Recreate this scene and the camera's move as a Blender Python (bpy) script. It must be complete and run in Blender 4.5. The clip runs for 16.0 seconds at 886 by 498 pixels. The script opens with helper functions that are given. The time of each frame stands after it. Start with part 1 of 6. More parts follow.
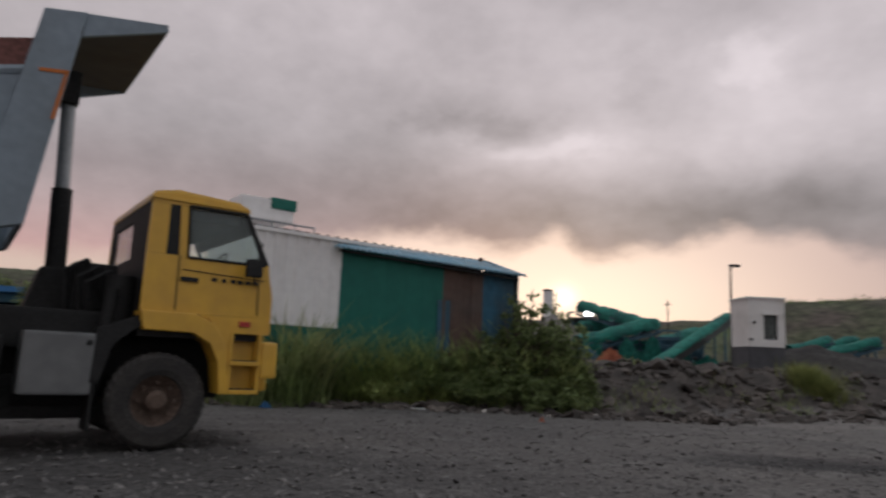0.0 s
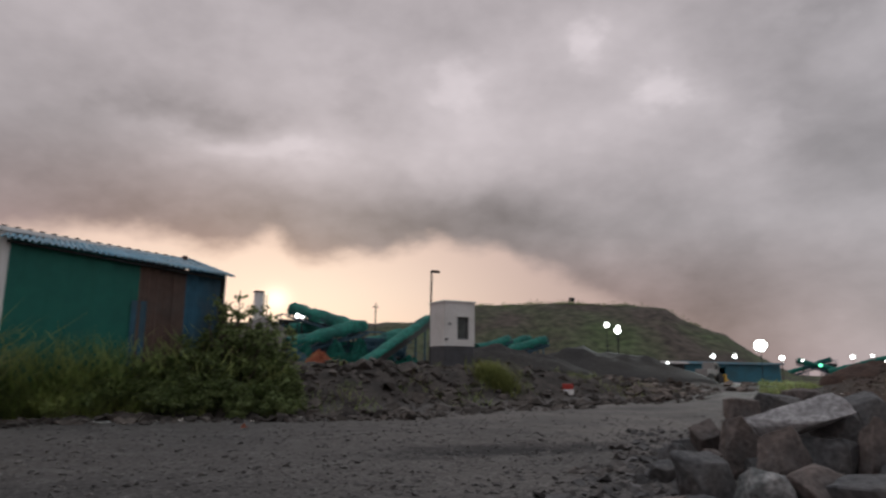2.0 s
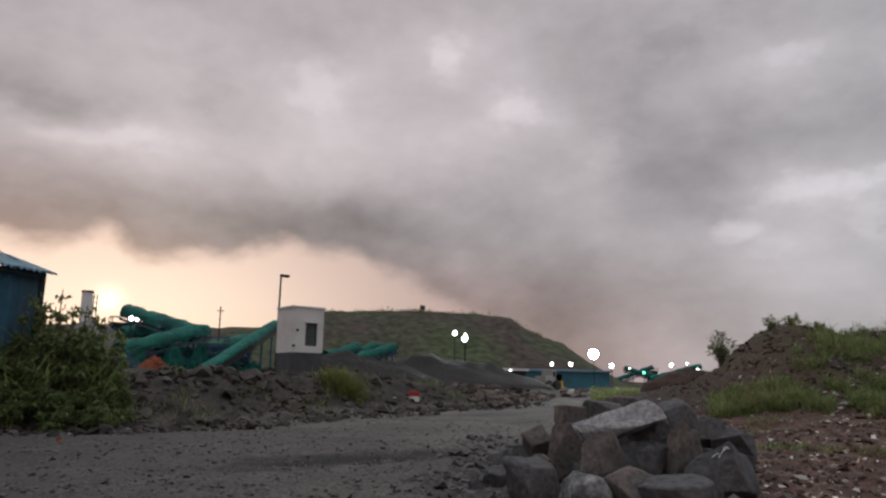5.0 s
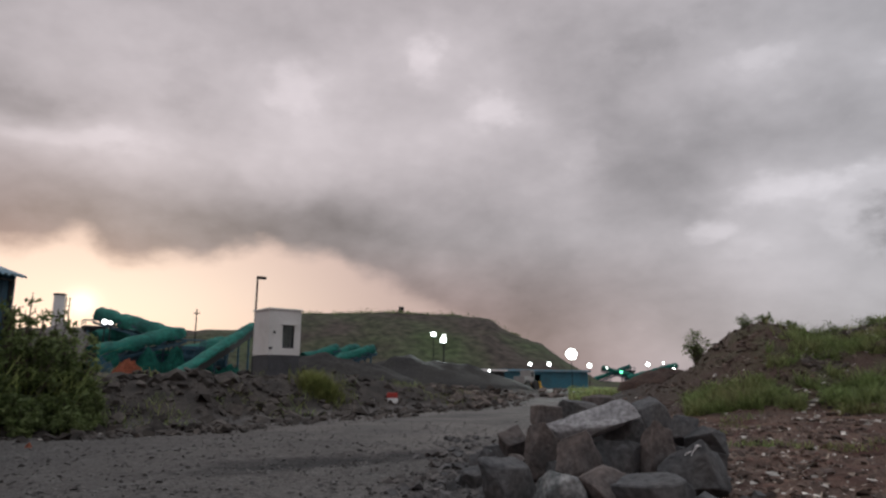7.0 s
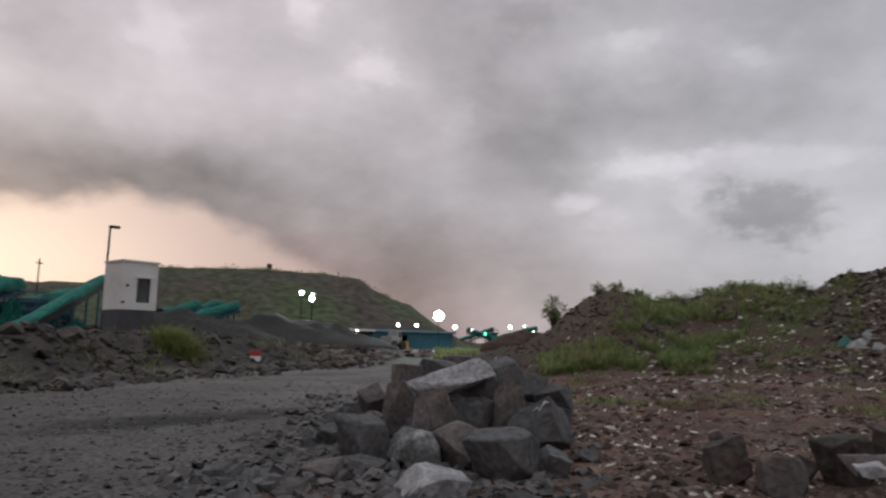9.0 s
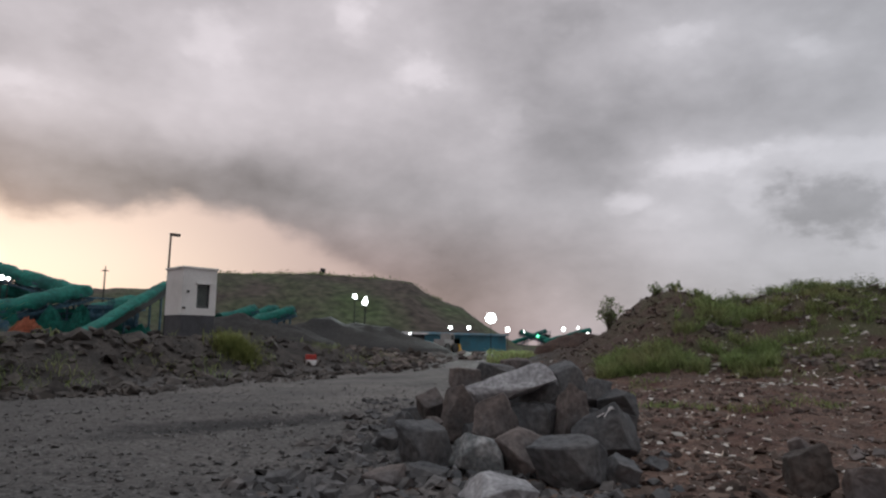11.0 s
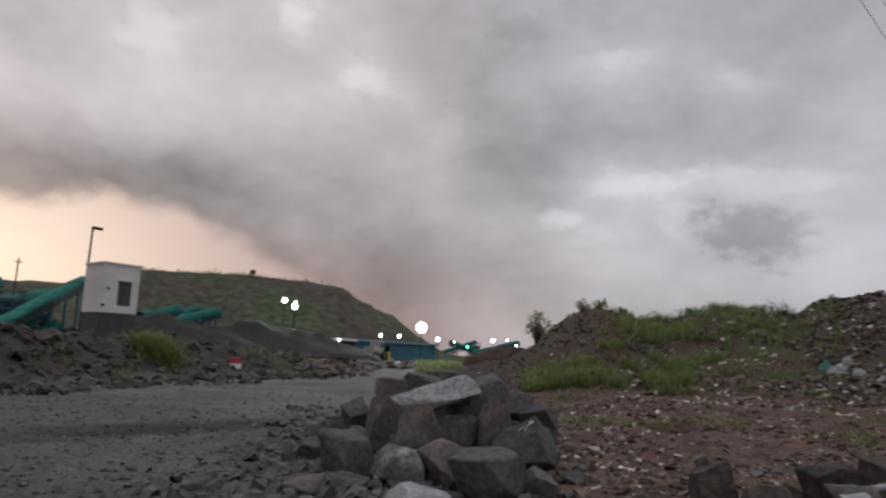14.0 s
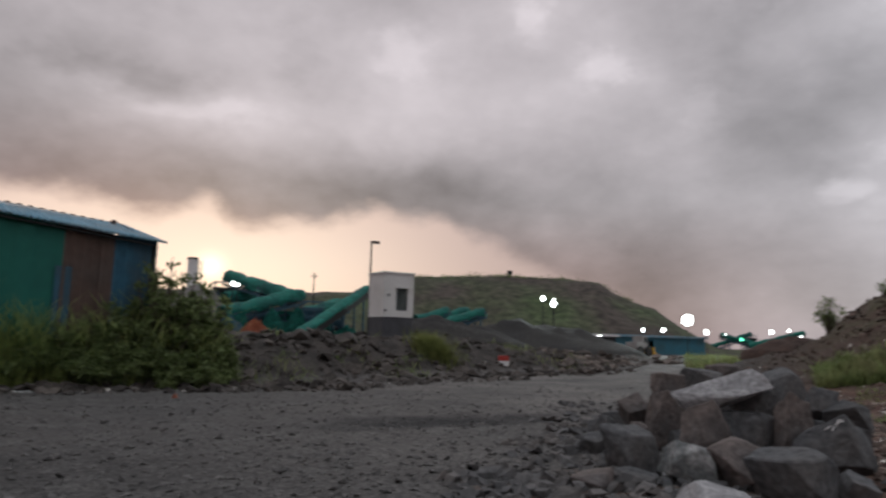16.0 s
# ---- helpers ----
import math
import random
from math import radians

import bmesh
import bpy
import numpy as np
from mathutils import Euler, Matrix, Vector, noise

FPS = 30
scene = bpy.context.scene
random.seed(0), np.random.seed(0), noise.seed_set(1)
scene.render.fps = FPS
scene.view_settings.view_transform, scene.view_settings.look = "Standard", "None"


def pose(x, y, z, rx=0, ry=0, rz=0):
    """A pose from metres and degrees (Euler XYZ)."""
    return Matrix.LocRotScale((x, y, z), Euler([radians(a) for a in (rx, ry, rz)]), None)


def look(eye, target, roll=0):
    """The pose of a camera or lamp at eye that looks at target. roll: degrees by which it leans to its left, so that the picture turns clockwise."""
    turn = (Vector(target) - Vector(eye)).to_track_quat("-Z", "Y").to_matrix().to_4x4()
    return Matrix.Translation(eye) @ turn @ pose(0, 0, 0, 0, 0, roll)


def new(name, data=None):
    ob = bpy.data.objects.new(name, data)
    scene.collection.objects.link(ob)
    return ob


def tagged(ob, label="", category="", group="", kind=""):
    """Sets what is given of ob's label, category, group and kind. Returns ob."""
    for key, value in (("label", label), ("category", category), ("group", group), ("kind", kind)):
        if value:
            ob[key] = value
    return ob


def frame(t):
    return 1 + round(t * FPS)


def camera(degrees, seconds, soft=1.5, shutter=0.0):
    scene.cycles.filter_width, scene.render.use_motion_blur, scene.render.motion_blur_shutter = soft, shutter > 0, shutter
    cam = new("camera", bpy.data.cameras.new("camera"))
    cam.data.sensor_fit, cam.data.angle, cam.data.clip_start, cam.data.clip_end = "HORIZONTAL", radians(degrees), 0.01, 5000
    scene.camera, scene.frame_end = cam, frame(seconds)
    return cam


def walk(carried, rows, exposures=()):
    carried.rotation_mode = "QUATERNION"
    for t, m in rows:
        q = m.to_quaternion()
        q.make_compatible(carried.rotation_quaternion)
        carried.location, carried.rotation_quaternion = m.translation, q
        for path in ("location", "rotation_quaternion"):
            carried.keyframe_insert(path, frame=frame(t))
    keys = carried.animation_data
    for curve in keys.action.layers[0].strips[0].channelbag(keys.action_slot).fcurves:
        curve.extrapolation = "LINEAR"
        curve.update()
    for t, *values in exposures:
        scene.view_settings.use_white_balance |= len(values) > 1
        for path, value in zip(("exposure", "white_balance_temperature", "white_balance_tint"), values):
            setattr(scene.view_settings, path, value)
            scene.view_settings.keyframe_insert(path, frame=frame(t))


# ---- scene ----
EYE = 1.1
cam = camera(66.5, 16.0, soft=2.4, shutter=0.5)
# seconds, x, y, z from the first stand, yaw, pitch, roll
ROWS = [
    (0.0, -0.176, -0.071, -0.029, 0.00, 9.42, -2.45),
    (0.5, -0.216, -0.058, -0.013, -7.53, 9.72, -2.73),
    (1.0, -0.244, -0.069, -0.006, -12.93, 10.17, -1.92),
    (1.5, -0.179, -0.053, -0.025, -17.78, 10.52, -1.15),
    (2.0, -0.095, -0.005, -0.024, -23.90, 10.26, -0.67),
    (2.5, -0.018, 0.059, -0.014, -27.10, 10.90, -0.58),
    (3.0, -0.050, -0.002, -0.014, -30.28, 10.92, -1.32),
    (3.5, -0.059, -0.015, -0.006, -31.88, 10.73, -1.27),
    (4.0, -0.042, -0.017, -0.008, -33.45, 10.74, -1.09),
    (4.5, -0.030, -0.023, -0.003, -35.40, 10.88, -0.86),
    (7.0, 0.004, -0.053, -0.001, -38.13, 11.06, -0.13),
    (7.5, 0.075, -0.029, -0.007, -43.72, 10.44, -0.75),
    (8.0, 0.180, 0.083, 0.008, -49.30, 9.84, -0.60),
    (8.5, 0.150, 0.020, 0.000, -52.05, 10.55, -0.55),
    (9.0, 0.085, -0.070, -0.021, -49.13, 7.87, -0.94),
    (9.5, 0.127, 0.040, -0.007, -45.80, 8.56, -0.35),
    (10.0, 0.137, 0.073, -0.003, -44.79, 8.34, -0.48),
    (12.5, 0.104, 0.012, 0.009, -45.91, 7.35, -0.86),
    (13.0, 0.101, -0.022, 0.022, -52.28, 8.22, -1.85),
    (13.5, 0.098, -0.017, 0.024, -53.03, 9.09, -2.81),
    (14.0, 0.091, 0.006, 0.020, -50.66, 8.90, -2.58),
    (14.5, 0.084, 0.035, 0.020, -46.41, 8.71, -2.44),
    (15.0, 0.056, 0.043, 0.019, -41.74, 8.50, -1.73),
    (15.5, 0.002, 0.050, 0.014, -35.66, 8.09, -1.63),
    (16.0, -0.078, 0.019, 0.011, -29.09, 7.88, -1.29),
]
walk(cam, [(t, pose(x, y, EYE + z, 90 + pitch, roll, yaw)) for t, x, y, z, yaw, pitch, roll in ROWS],
     exposures=[(0.0, 0.04, 6500, 10.5), (1.0, -0.02, 6500, 10.5), (2.0, -0.12, 6520, 10.5), (4.5, -0.09, 6520, 10.5), (8.0, 0.0, 6450, 9.8), (12.5, 0.05, 6350, 8.5), (16.0, -0.04, 6400, 9.0)])

# ---- world: heavy dusk clouds, a warm gap low in the west ----
world = bpy.data.worlds.new("dusk_sky")
scene.world = world
world.use_nodes = True
WN, WL = world.node_tree.nodes, world.node_tree.links
WN.clear()


def wput(socket, value):
    if hasattr(value, "links"):
        WL.new(value, socket)
    else:
        socket.default_value = value


def wmath(op, a, b=0.0, c=0.0):
    n = WN.new("ShaderNodeMath")
    n.operation = op
    for k, v in enumerate((a, b, c)):
        wput(n.inputs[k], v)
    return n.outputs[0]


def wnoise(vec, scale, detail, rough=0.55):
    n = WN.new("ShaderNodeTexNoise")
    wput(n.inputs["Vector"], vec)
    n.inputs["Scale"].default_value, n.inputs["Detail"].default_value = scale, detail
    n.inputs["Roughness"].default_value = rough
    return n


coord = WN.new("ShaderNodeTexCoord")
sep = WN.new("ShaderNodeSeparateXYZ")
WL.new(coord.outputs["Generated"], sep.inputs[0])
AZ = wmath("MULTIPLY", wmath("ARCTAN2", sep.outputs[0], sep.outputs[1]), 57.29578)
EL = wmath("MULTIPLY", wmath("ARCSINE", sep.outputs[2]), 57.29578)
comb = WN.new("ShaderNodeCombineXYZ")
wput(comb.inputs[0], wmath("MULTIPLY", AZ, 0.062))
wput(comb.inputs[1], wmath("MULTIPLY", EL, 0.095))
warp = wnoise(comb.outputs[0], 1.3, 4)
wsep = WN.new("ShaderNodeSeparateColor")
WL.new(warp.outputs["Color"], wsep.inputs[0])
AZW = wmath("MULTIPLY_ADD", wmath("SUBTRACT", wsep.outputs[0], 0.5), 10.0, AZ)
ELW = wmath("MULTIPLY_ADD", wmath("SUBTRACT", wsep.outputs[1], 0.5), 7.0, EL)


def blob(az, el, wide, high, tilt=0.0):
    """A soft cloud patch round a direction, with ragged sides."""
    c, s = math.cos(radians(tilt)), math.sin(radians(tilt))
    dx, dy = wmath("SUBTRACT", AZW, az), wmath("SUBTRACT", ELW, el)
    u = wmath("ADD", wmath("MULTIPLY", dx, c / wide), wmath("MULTIPLY", dy, s / wide))
    v = wmath("ADD", wmath("MULTIPLY", dx, -s / high), wmath("MULTIPLY", dy, c / high))
    r2 = wmath("ADD", wmath("MULTIPLY", u, u), wmath("MULTIPLY", v, v))
    return wmath("EXPONENT", wmath("MULTIPLY", r2, -1.0))


def ramp(value, lo, hi):
    n = WN.new("ShaderNodeMapRange")
    n.interpolation_type = "SMOOTHSTEP"
    wput(n.inputs[0], value)
    n.inputs[1].default_value, n.inputs[2].default_value = lo, hi
    return n.outputs[0]


# cloud brightness: azimuth, elevation, width, height, tilt, strength
DARK = [
    (-26, 14, 22, 6, 0, -0.15), (-8, 14, 12, 4, 0, -0.09), (2, 20.3, 9, 2.2, 8, -0.09), (-2, 24, 8, 3, 0, -0.04), (20, 13.5, 15, 2.2, 0, -0.06), (32, 13.2, 12, 2.6, -4, -0.08), (42, 10.5, 7, 3.0, -22, -0.05),
    (46, 7.6, 5, 3.5, -22, -0.08), (52, 21.5, 4.5, 5.5, 10, -0.12), (60, 18.4, 8, 2.6, 8, -0.11), (56, 14.2, 4, 2.2, 15, -0.09), (56, 5.5, 11, 4.5, 0, -0.09), (27, 28, 9, 2, 5, -0.04),
]
DARK_NORTH = [(75, 26.5, 11, 3.0, -4, -0.08), (74, 18.8, 9, 2.0, -3, -0.07), (70.5, 9.0, 3, 1.5, 0, -0.05), (86.5, 14.5, 4, 2.0, 15, -0.05)]
BRIGHT = [
    (8, 17.9, 9, 1.9, 5, 0.13), (22, 18.2, 14, 3.0, 2, 0.10), (12, 24.5, 9, 3.5, 10, 0.10), (26, 24, 7, 4, 40, 0.12), (36, 27.5, 4, 3, 0, 0.14), (42, 22.8, 4, 3.5, 30, 0.11), (36, 20, 8, 4, 0, 0.08), (49.5, 18.5, 3, 4, 0, 0.07),
    (64.5, 23.6, 5, 2.0, 10, 0.10), (74, 22.6, 4, 1.4, 0, 0.07), (67, 14.8, 6.5, 1.9, 3, 0.10), (59.6, 12.0, 3.2, 1.2, 0, 0.08), (75, 13.6, 10, 3.0, -4, 0.10), (83, 9, 6, 4, 0, 0.11), (65, 9, 7, 3.5, 0, 0.11), (84, 18.5, 4, 3, 0, 0.08), (-10, 28, 12, 4, 0, 0.06),
]
fine = wnoise(comb.outputs[0], 2.1, 8, 0.5)
edge_noise = wnoise(comb.outputs[0], 5.0, 5, 0.5)
lum = wmath("MULTIPLY_ADD", wmath("SUBTRACT", fine.outputs[0], 0.5), 0.18, 0.43)
billow = wnoise(comb.outputs[0], 7.0, 5, 0.55)
lum = wmath("MULTIPLY_ADD", wmath("SUBTRACT", billow.outputs[0], 0.5), 0.09, lum)
for az, el, wide, high, tilt, amount in DARK + DARK_NORTH + BRIGHT:
    lum = wmath("MULTIPLY_ADD", blob(az, el, wide, high, tilt), amount * (0.82 if amount < 0 else 1.0), lum)
# smaller clouds with firm, billowed edges
puff = wnoise(comb.outputs[0], 9.0, 6, 0.6)
for az, el, wide, high, tilt, lo, hi, amount in (
    (75.2, 10.9, 5.2, 2.5, -10, 0.25, 0.85, -0.17), (71.8, 12.9, 2.6, 0.8, -18, 0.2, 1.0, -0.05), (66.6, 15.0, 4.6, 1.7, 6, 0.2, 0.85, 0.09), (76.5, 14.8, 7.0, 1.3, -6, 0.2, 0.95, 0.07), (59.5, 12.0, 3.2, 1.2, 4, 0.25, 0.85, 0.09),
    (62.6, 10.2, 3.0, 1.0, 0, 0.2, 0.95, 0.05), (69.6, 11.6, 1.3, 2.0, 0, 0.2, 0.95, 0.06), (42.5, 22.7, 2.2, 2.1, 35, 0.15, 0.9, 0.10), (36.2, 27.5, 1.5, 2.0, 0, 0.15, 0.9, 0.10), (49.4, 19.0, 2.4, 2.4, 10, 0.15, 0.95, 0.045),
    (8.0, 18.2, 7.0, 0.9, 4, 0.15, 0.9, 0.07), (1.5, 19.6, 8.5, 1.2, 8, 0.15, 0.95, -0.05), (25.0, 23.5, 2.0, 2.4, 40, 0.15, 0.95, 0.07), (64.4, 24.0, 2.4, 0.9, 8, 0.2, 0.9, 0.07), (74.2, 22.8, 1.8, 1.0, 0, 0.2, 0.9, 0.05), (16.5, 24.0, 3.0, 2.0, 50, 0.15, 0.95, -0.05), (56.5, 27.0, 5.0, 1.6, 12, 0.2, 0.9, -0.05)):
    shape = wmath("MULTIPLY_ADD", wmath("SUBTRACT", puff.outputs[0], 0.5), 1.15, blob(az, el, wide, high, tilt))
    lum = wmath("MULTIPLY_ADD", ramp(shape, lo, hi), amount, lum)
lum = wmath("ADD", wmath("MAXIMUM", wmath("SUBTRACT", lum, 0.2), 0.0), wmath("ADD", 0.11, wmath("MULTIPLY", wmath("MINIMUM", lum, 0.2), 0.45)))
# an overcast sky is brightest overhead
lum = wmath("MULTIPLY", lum, wmath("MULTIPLY_ADD", ramp(EL, 32.0, 75.0), 1.3, 1.0))


def bump1(az, wide):
    u = wmath("MULTIPLY", wmath("SUBTRACT", AZ, az), 1.0 / wide)
    return wmath("EXPONENT", wmath("MULTIPLY", wmath("MULTIPLY", u, u), -1.0))


# the gap under the ragged cloud edge, glowing from the set sun
rim = wmath("SUBTRACT", 10.3, wmath("MULTIPLY", ramp(AZ, 26.0, 45.0), 6.3))
rim = wmath("SUBTRACT", rim, wmath("MULTIPLY", ramp(AZ, -2.0, -32.0), 3.6))
for az, wide, amount in ((13.0, 2.6, -1.4), (17.6, 2.4, -0.6), (9.2, 1.5, 0.8), (22.8, 1.9, 0.6), (4.8, 2.4, -0.9), (-2.2, 1.8, 0.2), (28.5, 2.0, 0.3)):
    rim = wmath("MULTIPLY_ADD", bump1(az, wide), amount, rim)
lift = wmath("MULTIPLY_ADD", wmath("SUBTRACT", edge_noise.outputs[0], 0.5), 2.6, wmath("SUBTRACT", EL, rim))
glow = wmath("MULTIPLY", wmath("SUBTRACT", 1.0, ramp(lift, -1.1, 1.2)), wmath("MULTIPLY", ramp(AZ, -90.0, -30.0), wmath("SUBTRACT", 1.0, ramp(AZ, 36.0, 47.0))))
under = wmath("MULTIPLY", wmath("MAXIMUM", lift, 0.0), 1.0 / 4.6)
base = wmath("EXPONENT", wmath("MULTIPLY", wmath("MULTIPLY", under, under), -1.0))
base = wmath("MULTIPLY", base, wmath("MULTIPLY", ramp(AZ, -30.0, 12.0), wmath("SUBTRACT", 1.0, ramp(AZ, 44.0, 56.0))))
lum = wmath("MAXIMUM", wmath("MULTIPLY_ADD", base, -0.17, lum), 0.165)
core = wmath("MULTIPLY", wmath("EXPONENT", wmath("MULTIPLY", wmath("ADD", wmath("POWER", wmath("MULTIPLY", wmath("SUBTRACT", AZ, 10.0), 0.075), 2.0), wmath("POWER", wmath("MULTIPLY", wmath("SUBTRACT", EL, 5.5), 0.22), 2.0)), -1.0)), glow)


def wmix(fac, a, b):
    n = WN.new("ShaderNodeMix")
    n.data_type = "RGBA"
    wput(n.inputs[0], fac)
    wput(n.inputs[6], a)
    wput(n.inputs[7], b)
    return n.outputs[2]


tint = wmix(ramp(AZ, 30.0, 95.0), (1.062, 0.96, 0.998, 1), (0.985, 0.975, 1.038, 1))
tint = wmix(ramp(EL, 32.0, 60.0), tint, (0.96, 0.985, 1.045, 1))
tint = wmix(ramp(AZ, -50.0, -100.0), tint, (0.96, 0.985, 1.045, 1))
warm = wmix(ramp(EL, 4.0, 12.5), (1.2, 0.94, 0.9, 1), (1.0, 1.0, 1.0, 1))
west = WN.new("ShaderNodeVectorMath")
west.operation = "MULTIPLY"
WL.new(tint, west.inputs[0])
WL.new(wmix(ramp(AZ, 16.0, -4.0), (1, 1, 1, 1), wmix(ramp(EL, 7.0, 19.0), (1.16, 0.955, 0.93, 1), (1.0, 1.0, 1.0, 1))), west.inputs[1])
vm = WN.new("ShaderNodeVectorMath")
vm.operation = "MULTIPLY"
WL.new(west.outputs[0], vm.inputs[0])
WL.new(wmix(ramp(AZ, 72.0, 26.0), (1, 1, 1, 1), warm), vm.inputs[1])
cloud = WN.new("ShaderNodeVectorMath")
cloud.operation = "SCALE"
WL.new(vm.outputs[0], cloud.inputs[0])
WL.new(lum, cloud.inputs[3])
gapcol = wmix(ramp(AZ, 12.0, 42.0), (0.86, 0.64, 0.545, 1), (0.48, 0.36, 0.345, 1))
skycol = wmix(glow, cloud.outputs[0], wmix(ramp(AZ, -1.0, -16.0), gapcol, (0.62, 0.47, 0.41, 1)))
skycol = wmix(wmath("MULTIPLY", core, 0.75), skycol, (1.0, 0.87, 0.735, 1))
# the veiled disc of the setting sun
veil = wmath("ADD", wmath("POWER", wmath("MULTIPLY", wmath("SUBTRACT", AZ, 9.9), 1.0), 2.0), wmath("POWER", wmath("MULTIPLY", wmath("SUBTRACT", EL, 5.65), 1.1), 2.0))
skycol = wmix(wmath("EXPONENT", wmath("MULTIPLY", veil, -1.0)), skycol, (1.5, 1.32, 1.08, 1))
nishita = WN.new("ShaderNodeTexSky")
nishita.sky_type, nishita.sun_disc = "NISHITA", False
nishita.sun_elevation, nishita.sun_rotation = radians(3.0), radians(9.0)
bg = WN.new("ShaderNodeBackground")
bg.inputs[1].default_value = 1.0
WL.new(skycol, bg.inputs[0])
bg2 = WN.new("ShaderNodeBackground")
bg2.inputs[1].default_value = 0.01
WL.new(nishita.outputs[0], bg2.inputs[0])
wadd = WN.new("ShaderNodeAddShader")
WL.new(bg.outputs[0], wadd.inputs[0])
WL.new(bg2.outputs[0], wadd.inputs[1])
wout = WN.new("ShaderNodeOutputWorld")
WL.new(wadd.outputs[0], wout.inputs[0])

sun = new("sun", bpy.data.lights.new("sun", "SUN"))
sun.data.energy, sun.data.angle, sun.data.color = 0.15, radians(20), (1.0, 0.85, 0.7)
sun.matrix_world = look((9 * math.sin(radians(9)), 9 * math.cos(radians(9)), 1.0), (0, 0, 0))


# ---- materials ----
def material(name, base, rough=0.8, metal=0.0, spots=None, scale=4.0, amount=0.5, fine_scale=60.0, bump=0.15, bump_scale=None, contrast=0.35, island=0.0, rand=0.0, spec=0.3):
    """A two-scale procedural surface: base colour, larger stains of a second colour, fine grain and relief."""
    m = bpy.data.materials.new(name)
    m.use_nodes = True
    N, L = m.node_tree.nodes, m.node_tree.links
    b = N["Principled BSDF"]
    b.inputs["Roughness"].default_value, b.inputs["Metallic"].default_value = rough, metal
    b.inputs["Specular IOR Level"].default_value = spec
    tc = N.new("ShaderNodeTexCoord")
    big, small = N.new("ShaderNodeTexNoise"), N.new("ShaderNodeTexNoise")
    for n, s, d in ((big, scale, 5), (small, fine_scale, 4)):
        n.inputs["Scale"].default_value, n.inputs["Detail"].default_value = s, d
        L.new(tc.outputs["Object"], n.inputs["Vector"])
    cr = N.new("ShaderNodeMapRange")
    L.new(big.outputs[0], cr.inputs[0])
    cr.inputs[1].default_value, cr.inputs[2].default_value = 0.42, 0.66
    cr.inputs[4].default_value = amount
    mix = N.new("ShaderNodeMix")
    mix.data_type = "RGBA"
    mix.inputs[6].default_value = (*base, 1)
    mix.inputs[7].default_value = (*(spots or [c * 0.6 for c in base]), 1)
    L.new(cr.outputs[0], mix.inputs[0])
    gr = N.new("ShaderNodeMapRange")
    L.new(small.outputs[0], gr.inputs[0])
    gr.inputs[1].default_value, gr.inputs[2].default_value = 0.3, 0.7
    gr.inputs[3].default_value, gr.inputs[4].default_value = 1 - contrast, 1 + contrast
    out = gr.outputs[0]
    if island or rand:
        g = N.new("ShaderNodeNewGeometry") if island else N.new("ShaderNodeObjectInfo")
        ir = N.new("ShaderNodeMapRange")
        L.new(g.outputs["Random Per Island" if island else "Random"], ir.inputs[0])
        ir.inputs[3].default_value, ir.inputs[4].default_value = 1 - max(island, rand), 1 + max(island, rand)
        mm = N.new("ShaderNodeMath")
        mm.operation = "MULTIPLY"
        L.new(out, mm.inputs[0])
        L.new(ir.outputs[0], mm.inputs[1])
        out = mm.outputs[0]
    sc = N.new("ShaderNodeVectorMath")
    sc.operation = "SCALE"
    L.new(mix.outputs[2], sc.inputs[0])
    L.new(out, sc.inputs[3])
    L.new(sc.outputs[0], b.inputs["Base Color"])
    if bump:
        bp = N.new("ShaderNodeBump")
        bp.inputs["Strength"].default_value = bump
        bp.inputs["Distance"].default_value = 0.3 / (bump_scale or fine_scale)
        L.new(small.outputs[0], bp.inputs["Height"])
        L.new(bp.outputs[0], b.inputs["Normal"])
    return m


def lamp_material(name, color, strength):
    m = bpy.data.materials.new(name)
    m.use_nodes = True
    b = m.node_tree.nodes["Principled BSDF"]
    b.inputs["Base Color"].default_value = (0.8, 0.8, 0.8, 1)
    b.inputs["Emission Color"].default_value = (*color, 1)
    b.inputs["Emission Strength"].default_value = strength
    return m


M_STONE = material("basalt", (0.076, 0.077, 0.081), 0.75, spots=(0.098, 0.088, 0.083), scale=2.2, amount=0.6, fine_scale=18, bump=0.5, rand=0.25)
M_STONE_PALE = material("pale_stone", (0.36, 0.35, 0.355), 0.9, spots=(0.17, 0.165, 0.17), scale=6, amount=0.8, fine_scale=22, bump=0.6)
M_GRAVEL = material("gravel", (0.1, 0.095, 0.092), 0.9, spots=(0.15, 0.138, 0.13), scale=3, fine_scale=30, island=0.4, bump=0.3)
M_LITTER = material("litter", (0.56, 0.52, 0.47), 0.7, spots=(0.2, 0.165, 0.14), scale=1.5, fine_scale=12, island=0.5, bump=0.0)
M_GRASS = material("grass", (0.205, 0.265, 0.1), 0.75, spots=(0.24, 0.235, 0.11), scale=0.5, amount=1.0, fine_scale=6, island=0.45, bump=0.0)
M_LEAF = material("leaf", (0.15, 0.195, 0.078), 0.6, spots=(0.2, 0.23, 0.095), scale=1, fine_scale=9, island=0.5, bump=0.0)


def thin_leaf(m, share):
    """Light passes through blades and leaves."""
    N, L = m.node_tree.nodes, m.node_tree.links
    b, out = N["Principled BSDF"], N["Material Output"]
    tr, mx = N.new("ShaderNodeBsdfTranslucent"), N.new("ShaderNodeMixShader")
    L.new(b.inputs["Base Color"].links[0].from_socket, tr.inputs["Color"])
    mx.inputs[0].default_value = share
    L.new(b.outputs[0], mx.inputs[1])
    L.new(tr.outputs[0], mx.inputs[2])
    L.new(mx.outputs[0], out.inputs["Surface"])


